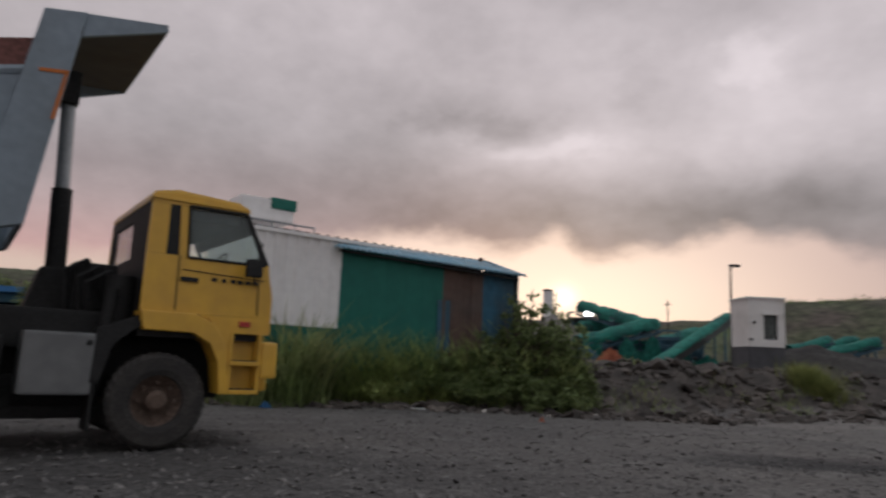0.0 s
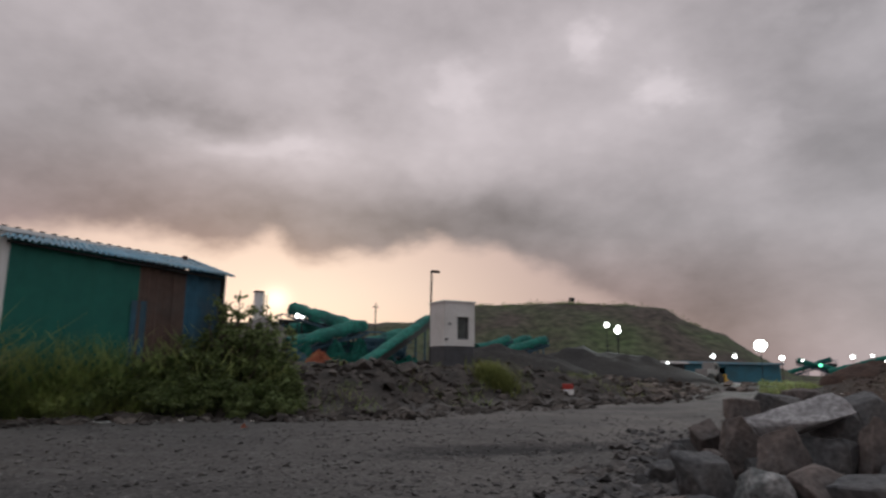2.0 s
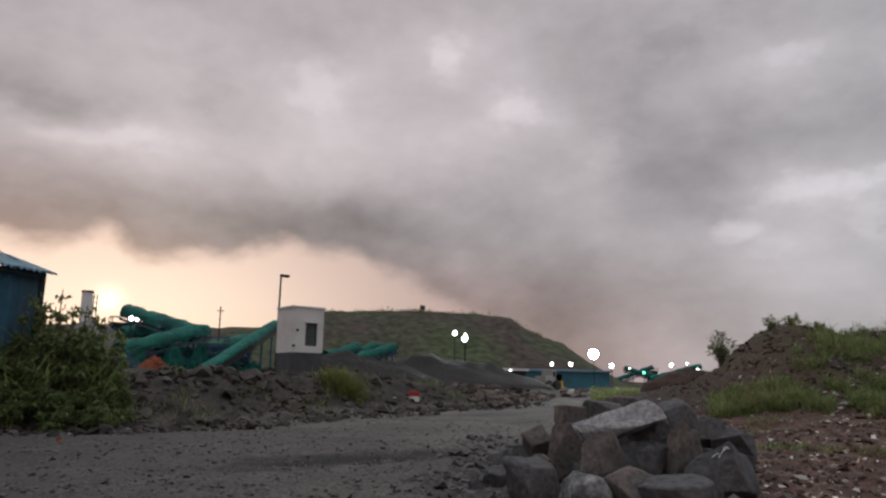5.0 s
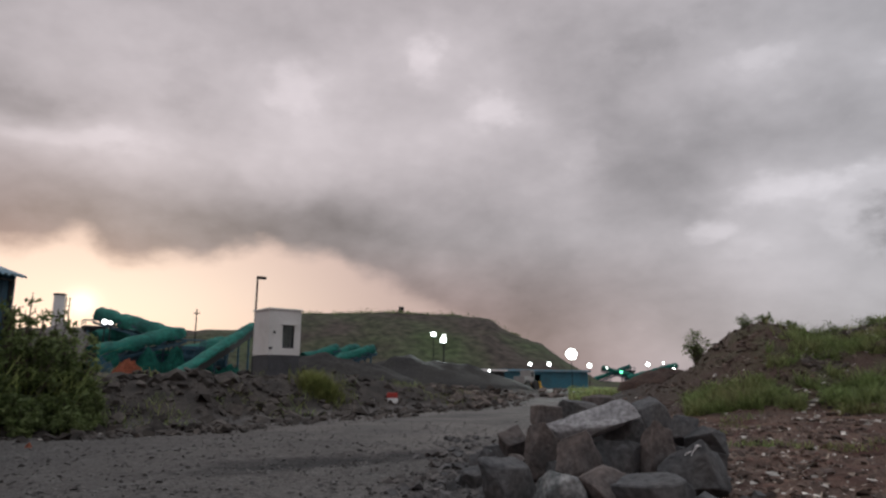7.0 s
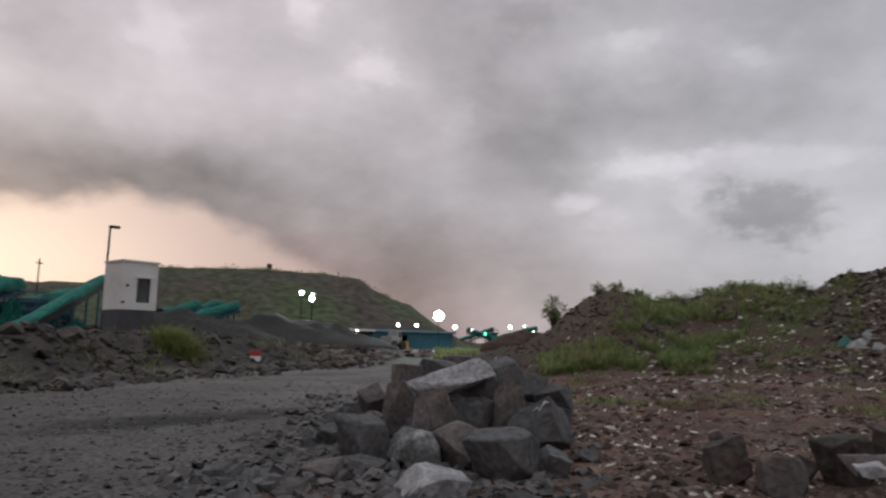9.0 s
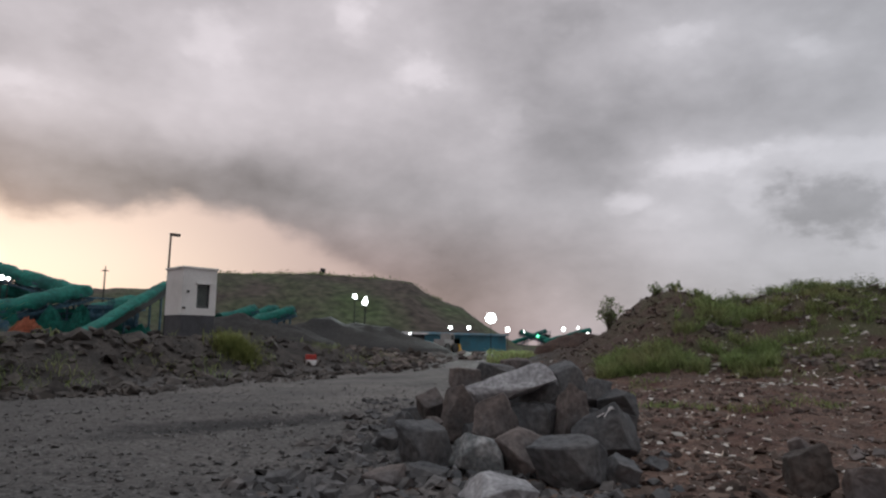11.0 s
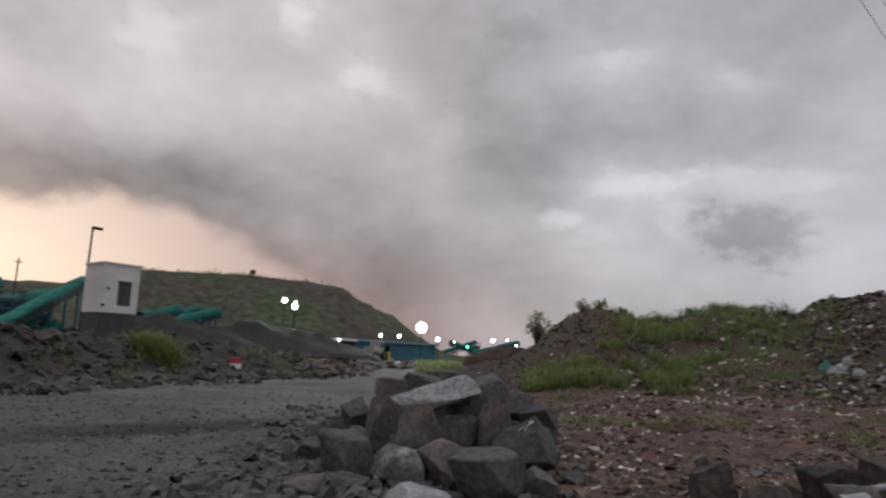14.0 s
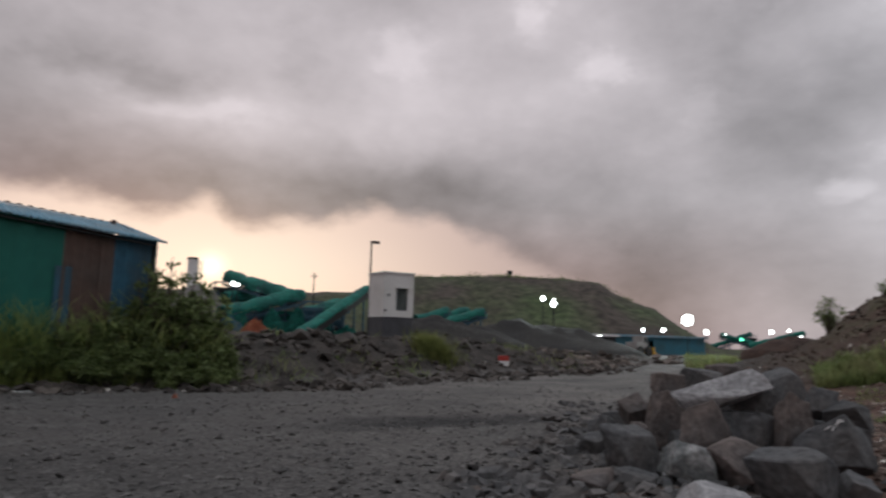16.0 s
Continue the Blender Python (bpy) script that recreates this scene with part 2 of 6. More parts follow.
thin_leaf(M_GRASS, 0.5)
thin_leaf(M_LEAF, 0.52)
M_BARK = material("bark", (0.12, 0.1, 0.08), 0.9, scale=6, fine_scale=40)
M_HILL = material("landfill_grass", (0.069, 0.056, 0.046), 0.95, spots=(0.064, 0.087, 0.039), scale=0.06, amount=1.0, fine_scale=0.7, bump=0.6, contrast=0.5)
M_YELLOW = material("yellow_paint", (0.64, 0.37, 0.045), 0.4, spots=(0.5, 0.285, 0.05), scale=2.2, amount=0.6, fine_scale=7, bump=0.0, contrast=0.06, spec=0.5)
M_ORANGE = material("orange_paint", (0.55, 0.16, 0.03), 0.5, fine_scale=30, bump=0.02, contrast=0.1)
M_BODY = material("blue_grey_paint", (0.23, 0.28, 0.325), 0.55, spots=(0.18, 0.215, 0.24), scale=1.2, amount=0.8, fine_scale=10, bump=0.03, contrast=0.08)
# darker than the body paint: shade under the cab guard put into colour
M_UNDER_SHADE = material("shaded_underside", (0.125, 0.118, 0.112), 0.85, spots=(0.1, 0.09, 0.082), scale=1.2, amount=0.7, fine_scale=5, bump=0.02, contrast=0.08)
M_RUST = material("red_primer", (0.16, 0.07, 0.06), 0.8, scale=2, fine_scale=20, bump=0.08)
M_BLACK = material("black_chassis", (0.018, 0.018, 0.018), 0.7, scale=4, fine_scale=30, bump=0.05)
M_TYRE = material("tyre_rubber", (0.032, 0.03, 0.029), 0.9, spots=(0.06, 0.055, 0.05), scale=4, amount=0.8, fine_scale=40, bump=0.1)
M_HUB = material("hub_iron", (0.13, 0.092, 0.072), 0.75, metal=0.2, scale=6, fine_scale=30, bump=0.1)
M_TANK = material("dull_aluminium", (0.17, 0.175, 0.175), 0.6, metal=0.3, scale=2, fine_scale=5, bump=0.02, contrast=0.12)
M_STEEL = material("hoist_steel", (0.28, 0.29, 0.3), 0.4, metal=0.6, scale=3, fine_scale=20, bump=0.02, contrast=0.1)
M_WHITE = material("white_sheet", (0.8, 0.78, 0.77), 0.7, spots=(0.68, 0.65, 0.63), scale=0.7, amount=0.6, fine_scale=5, bump=0.0, contrast=0.05)
M_PLASTER = material("white_plaster", (0.7, 0.68, 0.66), 0.85, spots=(0.55, 0.53, 0.5), scale=1.0, amount=0.6, fine_scale=14, bump=0.05, contrast=0.06)
M_PLINTH = material("grey_plinth", (0.085, 0.085, 0.092), 0.9, scale=2, fine_scale=14, bump=0.1, contrast=0.15)
M_GREEN = material("green_sheet", (0.014, 0.135, 0.105), 0.6, spots=(0.011, 0.105, 0.086), scale=0.8, amount=0.8, fine_scale=4, bump=0.02, contrast=0.07)
M_BLUE = material("blue_sheet", (0.033, 0.115, 0.18), 0.6, spots=(0.05, 0.08, 0.1), scale=1.5, amount=0.8, fine_scale=6, bump=0.03, contrast=0.15)
M_RUSTY = material("rusty_sheet", (0.115, 0.077, 0.064), 0.8, spots=(0.085, 0.077, 0.073), scale=0.9, amount=0.9, fine_scale=5, bump=0.04, contrast=0.14)
M_BLUEROOF = material("bright_blue_roof", (0.04, 0.16, 0.36), 0.5, scale=1.5, fine_scale=14, bump=0.04, contrast=0.15)
M_ROOF = material("blue_roof_sheet", (0.17, 0.34, 0.44), 0.5, spots=(0.24, 0.31, 0.35), scale=1.5, amount=0.9, fine_scale=14, bump=0.04, contrast=0.15)
M_NET = material("green_netting", (0.013, 0.15, 0.115), 0.75, spots=(0.008, 0.075, 0.066), scale=0.7, amount=0.9, fine_scale=5, bump=0.4, contrast=0.35)
M_STEELBLUE = material("blue_steel", (0.035, 0.085, 0.12), 0.6, scale=1, fine_scale=6, bump=0.05)
M_DARK = material("dark_steel", (0.03, 0.032, 0.034), 0.7, scale=1, fine_scale=8, bump=0.05)
M_COAL = material("dark_aggregate", (0.03, 0.0285, 0.0275), 0.95, spots=(0.042, 0.039, 0.035), scale=0.3, amount=0.8, fine_scale=6, bump=0.6)
M_CRUSHED = material("crushed_stone", (0.2, 0.185, 0.175), 0.95, spots=(0.14, 0.125, 0.118), scale=0.4, amount=0.8, fine_scale=7, bump=0.5)
M_SOIL = material("reddish_soil", (0.062, 0.038, 0.03), 0.95, spots=(0.046, 0.032, 0.027), scale=0.7, amount=0.8, fine_scale=8, bump=0.6, contrast=0.4)
M_CONC = material("concrete", (0.3, 0.29, 0.28), 0.9, scale=1, fine_scale=8, bump=0.1, contrast=0.15)
M_TARP = material("orange_tarp", (0.42, 0.13, 0.07), 0.7, scale=2, fine_scale=10, bump=0.2)
M_WIRE = material("wire", (0.04, 0.04, 0.042), 0.6, fine_scale=20, bump=0.0)
M_RED = material("red_paint", (0.4, 0.05, 0.04), 0.6, fine_scale=20, bump=0.02)
M_FLOOD = lamp_material("floodlight", (0.93, 1.0, 0.97), 14.0)
M_FLOOD_SMALL = lamp_material("small_floodlight", (0.95, 1.0, 0.98), 8.0)
M_GREENLAMP = lamp_material("green_lamp", (0.1, 1.0, 0.5), 4.0)
glass = bpy.data.materials.new("window_glass")
glass.use_nodes = True
gb = glass.node_tree.nodes["Principled BSDF"]
gb.inputs["Roughness"].default_value, gb.inputs["Transmission Weight"].default_value = 0.05, 0.92
gb.inputs["Base Color"].default_value, gb.inputs["IOR"].default_value = (0.86, 0.95, 0.93, 1), 1.2
M_GLASS = glass


# ---- mesh helpers ----
def part(name, bm, mat, parent=None, label="", smooth=False):
    me = bpy.data.meshes.new(name)
    bm.to_mesh(me)
    bm.free()
    me.materials.append(mat)
    if smooth:
        me.shade_smooth()
    ob = new(name, me)
    if parent is not None:
        ob.parent = parent
    if label:
        ob["label"] = label
    return ob


def empty(name, m, label, category, group="", kind=""):
    ob = new(name)
    ob.empty_display_size = 0.2
    ob.matrix_world = m
    return tagged(ob, label, category, group, kind)


def box(bm, x0, x1, y0, y1, z0, z1, bevel=0.0, m=None):
    r = bmesh.ops.create_cube(bm, size=1)
    vs = r["verts"]
    for v in vs:
        v.co = Vector((x0 + (v.co.x + 0.5) * (x1 - x0), y0 + (v.co.y + 0.5) * (y1 - y0), z0 + (v.co.z + 0.5) * (z1 - z0)))
    if bevel:
        es = list({e for v in vs for e in v.link_edges})
        vs = list({v for f in bmesh.ops.bevel(bm, geom=es, offset=bevel, segments=2, affect="EDGES", profile=0.7)["faces"] for v in f.verts} | {v for v in vs if v.is_valid})
    if m is not None:
        bmesh.ops.transform(bm, matrix=m, verts=vs)
    return bm


def boxed(*a, **k):
    return box(bmesh.new(), *a, **k)


def tube(bm, a, b, r0, r1=None, seg=10, caps=True):
    a, b = Vector(a), Vector(b)
    r1 = r0 if r1 is None else r1
    d = b - a
    m = Matrix.Translation((a + b) / 2) @ d.to_track_quat("Z", "Y").to_matrix().to_4x4()
    bmesh.ops.create_cone(bm, cap_ends=caps, segments=seg, radius1=r0, radius2=r1, depth=d.length, matrix=m)
    return bm


def tubed(*a, **k):
    return tube(bmesh.new(), *a, **k)


def prism(pts, y0, y1, bevel=0.0):
    """A plate cut to the outline pts (x, z), from y0 to y1."""
    bm = bmesh.new()
    f = bm.faces.new([bm.verts.new((x, y0, z)) for x, z in pts])
    r = bmesh.ops.extrude_face_region(bm, geom=[f])
    bmesh.ops.translate(bm, vec=(0, y1 - y0, 0), verts=[v for v in r["geom"] if isinstance(v, bmesh.types.BMVert)])
    bmesh.ops.recalc_face_normals(bm, faces=bm.faces)
    if bevel:
        bmesh.ops.bevel(bm, geom=list(bm.edges), offset=bevel, segments=2, affect="EDGES", profile=0.7)
    return bm


def corrugated(width, height, pitch=0.2, depth=0.03, thick=0.012):
    """An upright trapezoid-profile sheet in the x-z plane from the origin."""
    bm = bmesh.new()
    prof, n = [], max(1, round(width / pitch))
    p = width / n
    for k in range(n):
        for u, d in ((0.0, 0), (0.32, 0), (0.45, 1), (0.87, 1)):
            prof.append(((k + u) * p, d * depth))
    prof.append((width, 0))
    rows = [[bm.verts.new((x, y + o, z)) for x, y in prof] for o in (0, thick) for z in (0, height)]
    for k in range(len(prof) - 1):
        bm.faces.new((rows[0][k], rows[0][k + 1], rows[1][k + 1], rows[1][k]))
        bm.faces.new((rows[2][k], rows[3][k], rows[3][k + 1], rows[2][k + 1]))
        bm.faces.new((rows[1][k], rows[1][k + 1], rows[3][k + 1], rows[3][k]))
        bm.faces.new((rows[0][k], rows[2][k], rows[2][k + 1], rows[0][k + 1]))
    return bm


def polar(az, d, z=0.0):
    return Vector((d * math.sin(radians(az)), d * math.cos(radians(az)), z))


def smooth(a, b, x):
    t = min(1.0, max(0.0, (x - a) / (b - a)))
    return t * t * (3 - 2 * t)


def interp(x, table):
    for (x0, y0), (x1, y1) in zip(table, table[1:]):
        if x <= x1:
            t = smooth(x0, x1, x)
            return y0 + (y1 - y0) * t
    return table[-1][1]


def fbm(x, y, s, seed=0.0):
    return noise.fractal(Vector((x * s, y * s, seed)), 0.7, 2.1, 5)


# ---- the ground: gravel road, raised left bank, rubbish mound on the other side ----
def toe(x):
    return interp(x, [(-60, 22), (-8, 15.2), (0, 16.2), (5, 16.0), (10, 18.6), (16, 21.2), (34, 32.5), (110, 80), (3000, 1700)])


CREST = [(49, 0.1), (53, 0.6), (55.5, 1.05), (57.5, 1.6), (60, 2.6), (61.6, 3.2), (63, 3.42), (65.5, 3.2), (67.6, 2.9), (71, 3.3), (74, 3.5), (78, 3.35), (80.2, 3.95), (83, 4.2), (86, 3.6), (95, 4.0), (120, 3.0), (150, 0.2)]


def height(x, y):
    d, az = math.hypot(x, y), math.degrees(math.atan2(x, y))
    s = y - toe(x)
    z = 0.03 * fbm(x, y, 0.5) + 0.015 * fbm(x, y, 2.2, 3)
    top = 1.22 - 0.75 * smooth(13, 24, x) - 0.35 * smooth(24, 60, x)
    if s > 0:
        bank = smooth(0, 3.2, s)
        z += top * bank * (1 - smooth(200, 700, d)) + bank * 0.22 * fbm(x, y, 0.45, 5) * (1 - smooth(6, 12, s)) + 0.1 * bank * fbm(x, y, 1.5, 7) * (1 - smooth(8, 16, s))
    if 48 < az < 155 and d < 90:
        h = interp(az, CREST)
        rise = smooth(17.5, 30, d) ** 1.25 * (1 - 0.8 * smooth(33, 48, d))
        z += (h - 0.12) * rise + rise * 0.3 * fbm(x, y, 0.35, 9) + 0.12 * rise * fbm(x, y, 1.4, 4)
    if az > 35 and d < 22 and s < -4:
        z += 0.1 * smooth(58, 66, az) * smooth(4, 8, d) * (0.6 + fbm(x, y, 0.6, 2))
    # ruts and a shallow hollow in the road
    z -= 0.09 * math.exp(-((x - 5.0) / 1.8) ** 2 - ((y - 8.9) / 0.6) ** 2)
    return z


def build_ground():
    rings = [0.0]
    r = 0.6
    while r < 3800:
        rings.append(r)
        r *= 1.022 if 4 < r < 45 else 1.06
    angs = []
    a = -180.0
    while a < 180 - 1e-6:
        angs.append(a)
        a += 0.45 if -36 <= a < 100 else 4.0
    verts, faces = [(0, 0, height(0, 0))], []
    for rr in rings[1:]:
        for a in angs:
            x, y = rr * math.sin(radians(a)), rr * math.cos(radians(a))
            verts.append((x, y, height(x, y)))
    n = len(angs)
    for k in range(n):
        faces.append((0, 1 + (k + 1) % n, 1 + k))
    for i in range(len(rings) - 2):
        for k in range(n):
            p, q = 1 + i * n + k, 1 + i * n + (k + 1) % n
            faces.append((p, q, q + n, p + n))
    me = bpy.data.meshes.new("ground")
    me.from_pydata(verts, [], faces)
    me.shade_smooth()
    ob = new("ground", me)
    tagged(ob, "dark gravel road and rubble strewn ground of a quarry yard", "ground", kind="structure")
    return ob


def ground_material():
    """Gravel on the road, brown soil on the rubbish side, dark earth on the bank; grain by stones of two sizes."""
    m = bpy.data.materials.new("yard_ground")
    m.use_nodes = True
    N, L = m.node_tree.nodes, m.node_tree.links
    b = N["Principled BSDF"]
    b.inputs["Roughness"].default_value = 0.92
    b.inputs["Specular IOR Level"].default_value = 0.2
    tc = N.new("ShaderNodeTexCoord")
    sp = N.new("ShaderNodeSeparateXYZ")
    L.new(tc.outputs["Object"], sp.inputs[0])

    def nz(scale, detail):
        n = N.new("ShaderNodeTexNoise")
        n.inputs["Scale"].default_value, n.inputs["Detail"].default_value = scale, detail
        L.new(tc.outputs["Object"], n.inputs["Vector"])
        return n.outputs[0]

    def mth(op, a, bb=0.0, c=0.0):
        n = N.new("ShaderNodeMath")
        n.operation = op
        for k, v in enumerate((a, bb, c)):
            if hasattr(v, "links"):
                L.new(v, n.inputs[k])
            else:
                n.inputs[k].default_value = v
        return n.outputs[0]

    def rng(v, lo, hi, a=0.0, bb=1.0):
        n = N.new("ShaderNodeMapRange")
        L.new(v, n.inputs[0])
        for k, q in enumerate((lo, hi, a, bb)):
            n.inputs[k + 1].default_value = q
        return n.outputs[0]

    def mix(f, a, bb):
        n = N.new("ShaderNodeMix")
        n.data_type = "RGBA"
        L.new(f, n.inputs[0])
        for k, v in ((6, a), (7, bb)):
            if hasattr(v, "links"):
                L.new(v, n.inputs[k])
            else:
                n.inputs[k].default_value = (*v, 1)
        return n.outputs[2]
    big, mid, small = nz(0.25, 4), nz(1.6, 5), nz(14, 4)
    vor = N.new("ShaderNodeTexVoronoi")
    vor.inputs["Scale"].default_value = 22
    L.new(tc.outputs["Object"], vor.inputs["Vector"])
    road = mix(rng(big, 0.35, 0.65), (0.118, 0.109, 0.104), (0.082, 0.077, 0.075))
    road = mix(rng(mid, 0.5, 0.72), road, (0.142, 0.134, 0.129))
    # pale road dust; its rise along x also paints in lens falloff
    dust_falloff = mth("MULTIPLY", rng(sp.outputs[0], 1.5, 9.0), rng(nz(0.5, 5), 0.35, 0.6))
    road = mix(mth("MULTIPLY", dust_falloff, 0.8), road, (0.2, 0.179, 0.167))
    soil = mix(rng(mid, 0.4, 0.65), (0.165, 0.103, 0.079), (0.1, 0.064, 0.051))
    soil = mix(rng(nz(0.7, 6), 0.54, 0.66, 0.0, 0.85), soil, (0.078, 0.034, 0.026))
    soil = mix(rng(nz(3.1, 4), 0.58, 0.7, 0.0, 0.6), soil, (0.2, 0.18, 0.165))
    # the rubbish side begins along the line of the boulders
    edge = mth("ADD", mth("SUBTRACT", mth("MULTIPLY", sp.outputs[0], 0.643), mth("MULTIPLY", sp.outputs[1], 0.766)), mth("MULTIPLY", mth("SUBTRACT", mid, 0.5), 2.5))
    damp = mth("ADD", mth("POWER", mth("MULTIPLY", mth("SUBTRACT", sp.outputs[0], 5.0), 0.38), 2.0), mth("POWER", mth("MULTIPLY", mth("SUBTRACT", sp.outputs[1], 8.8), 1.0), 2.0))
    road = mix(rng(mth("ADD", damp, mth("MULTIPLY", mth("SUBTRACT", mid, 0.5), 1.6)), 1.1, 0.2, 0.0, 0.9), road, (0.036, 0.035, 0.036))
    # shade round the truck, painted into the road colour as a dark patch
    truck_shade = mth("ADD", mth("POWER", mth("MULTIPLY", mth("ADD", sp.outputs[0], 4.2), 0.25), 2.0), mth("POWER", mth("MULTIPLY", mth("SUBTRACT", sp.outputs[1], 6.4), 0.42), 2.0))
    road = mix(rng(mth("ADD", truck_shade, mth("MULTIPLY", mth("SUBTRACT", mid, 0.5), 1.2)), 1.2, 0.3, 0.0, 0.6), road, (0.042, 0.041, 0.041))
    col = mix(rng(edge, 0.0, 1.2), road, soil)
    # brown earth trodden out before the heap
    trod = mth("ADD", mth("POWER", mth("SUBTRACT", sp.outputs[0], 3.8), 2.0), mth("POWER", mth("SUBTRACT", sp.outputs[1], 3.7), 2.0))
    col = mix(rng(mth("ADD", trod, mth("MULTIPLY", mth("SUBTRACT", mid, 0.5), 2.0)), 2.0, 0.7), col, soil)
    bank = mix(rng(mid, 0.4, 0.62), (0.052, 0.046, 0.042), (0.09, 0.077, 0.069))
    left = rng(mth("SUBTRACT", mth("MULTIPLY", sp.outputs[0], 0.6), sp.outputs[1]), 4.0, -4.0)
    col = mix(mth("MULTIPLY", left, rng(mth("MULTIPLY_ADD", mth("SUBTRACT", mid, 0.5), 0.25, sp.outputs[2]), 0.1, 0.28)), col, bank)
    mound = mix(rng(nz(0.8, 5), 0.4, 0.6), (0.088, 0.056, 0.044), (0.09, 0.085, 0.046))
    col = mix(mth("MULTIPLY", mth("SUBTRACT", 1.0, left), rng(mth("MULTIPLY_ADD", mth("SUBTRACT", mid, 0.5), 1.0, sp.outputs[2]), 0.3, 1.0)), col, mound)
    gr = mth("MULTIPLY", rng(small, 0.3, 0.7, 0.62, 1.38), rng(vor.outputs["Distance"], 0.0, 0.6, 1.2, 0.75))
    sc = N.new("ShaderNodeVectorMath")
    sc.operation = "SCALE"
    L.new(col, sc.inputs[0])
    L.new(gr, sc.inputs[3])
    L.new(sc.outputs[0], b.inputs["Base Color"])
    bp = N.new("ShaderNodeBump")
    bp.inputs["Strength"].default_value, bp.inputs["Distance"].default_value = 0.7, 0.03
    L.new(mth("SUBTRACT", small, vor.outputs["Distance"]), bp.inputs["Height"])
    L.new(bp.outputs[0], b.inputs["Normal"])
    return m


GROUND = build_ground()
GROUND.data.materials.append(ground_material())


# ---- far landfill hill ----
def build_hill():
    prof = [(-60, 4.6), (-32, 5.5), (-24, 5.3), (-12, 4.4), (0, 3.6), (8, 4.0), (18, 4.15), (23.5, 4.35), (25.5, 5.7), (34, 5.95), (39, 5.75), (42.1, 5.4), (43.3, 4.5), (44.7, 3.85), (46.4, 3.3), (48.7, 1.6), (51, 0.3), (54, 0.0)]
    verts, faces = [], []
    cols = [-60 + 0.4 * k for k in range(286)]
    dist = [95 + 3 * k for k in range(22)] + [175, 230, 330]
    for az in cols:
        el = prof[-1][1]
        for (a0, e0), (a1, e1) in zip(prof, prof[1:]):
            if a0 <= az <= a1:
                el = e0 + (e1 - e0) * (az - a0) / (a1 - a0)
                break
        el += 0.07 * fbm(az, 0, 0.6, 1)
        top = 135 * math.tan(radians(el)) + 1.1
        for d in dist:
            x, y = d * math.sin(radians(az)), d * math.cos(radians(az))
            k = smooth(97, 136, d) ** 0.75 if d < 140 else 1 - smooth(200, 330, d) * 0.6
            gully = 1.6 * fbm(x, y, 0.05, 3) + 0.5 * fbm(x, y, 0.2, 8)
            verts.append((x, y, top * k + gully * k * (1 - k) * 2.4 - 0.6 + (0.15 * fbm(x, y, 0.4, 2) if k > 0.9 else 0)))
    n = len(dist)
    for i in range(len(cols) - 1):
        for j in range(n - 1):
            p = i * n + j
            faces.append((p, p + 1, p + n + 1, p + n))
    me = bpy.data.meshes.new("landfill_hill")
    me.from_pydata(verts, [], faces)
    me.shade_smooth()
    me.materials.append(M_HILL)
    tagged(new("landfill_hill", me), "flat-topped grassy landfill hill far behind the yard", "hill", kind="structure")


build_hill()


def build_rim_shrubs():
    """Low shrubs along the rim of the landfill."""
    rnd = random.Random(71)
    bm = bmesh.new()
    for k in range(260):
        az = rnd.uniform(25, 45)
        d = rnd.uniform(128, 142)
        el = interp(az, [(25, 5.65), (34, 5.9), (39, 5.7), (42.1, 5.35), (43.3, 4.5), (45, 3.75)])
        z = 1.1 + 135 * math.tan(radians(el)) - 1.35
        p = polar(az, d, z)
        w = rnd.uniform(0.3, 0.9)
        for j in range(16):
            c = p + Vector((rnd.gauss(0, w), rnd.gauss(0, w), rnd.uniform(0, w)))
            q = Euler((rnd.uniform(-1, 1), rnd.uniform(-1, 1), rnd.uniform(0, 6.28))).to_matrix()
            t = rnd.uniform(0.1, 0.28)
            bm.faces.new([bm.verts.new(c + q @ Vector(v)) for v in ((-t, 0, 0), (0, -0.5 * t, 0), (t, 0, 0), (0, 0.5 * t, 0))])
    tagged(part("rim_shrubs", bm, M_LEAF), "low dark shrubs along the hill's rim", "shrubs", kind="stuff")


build_rim_shrubs()


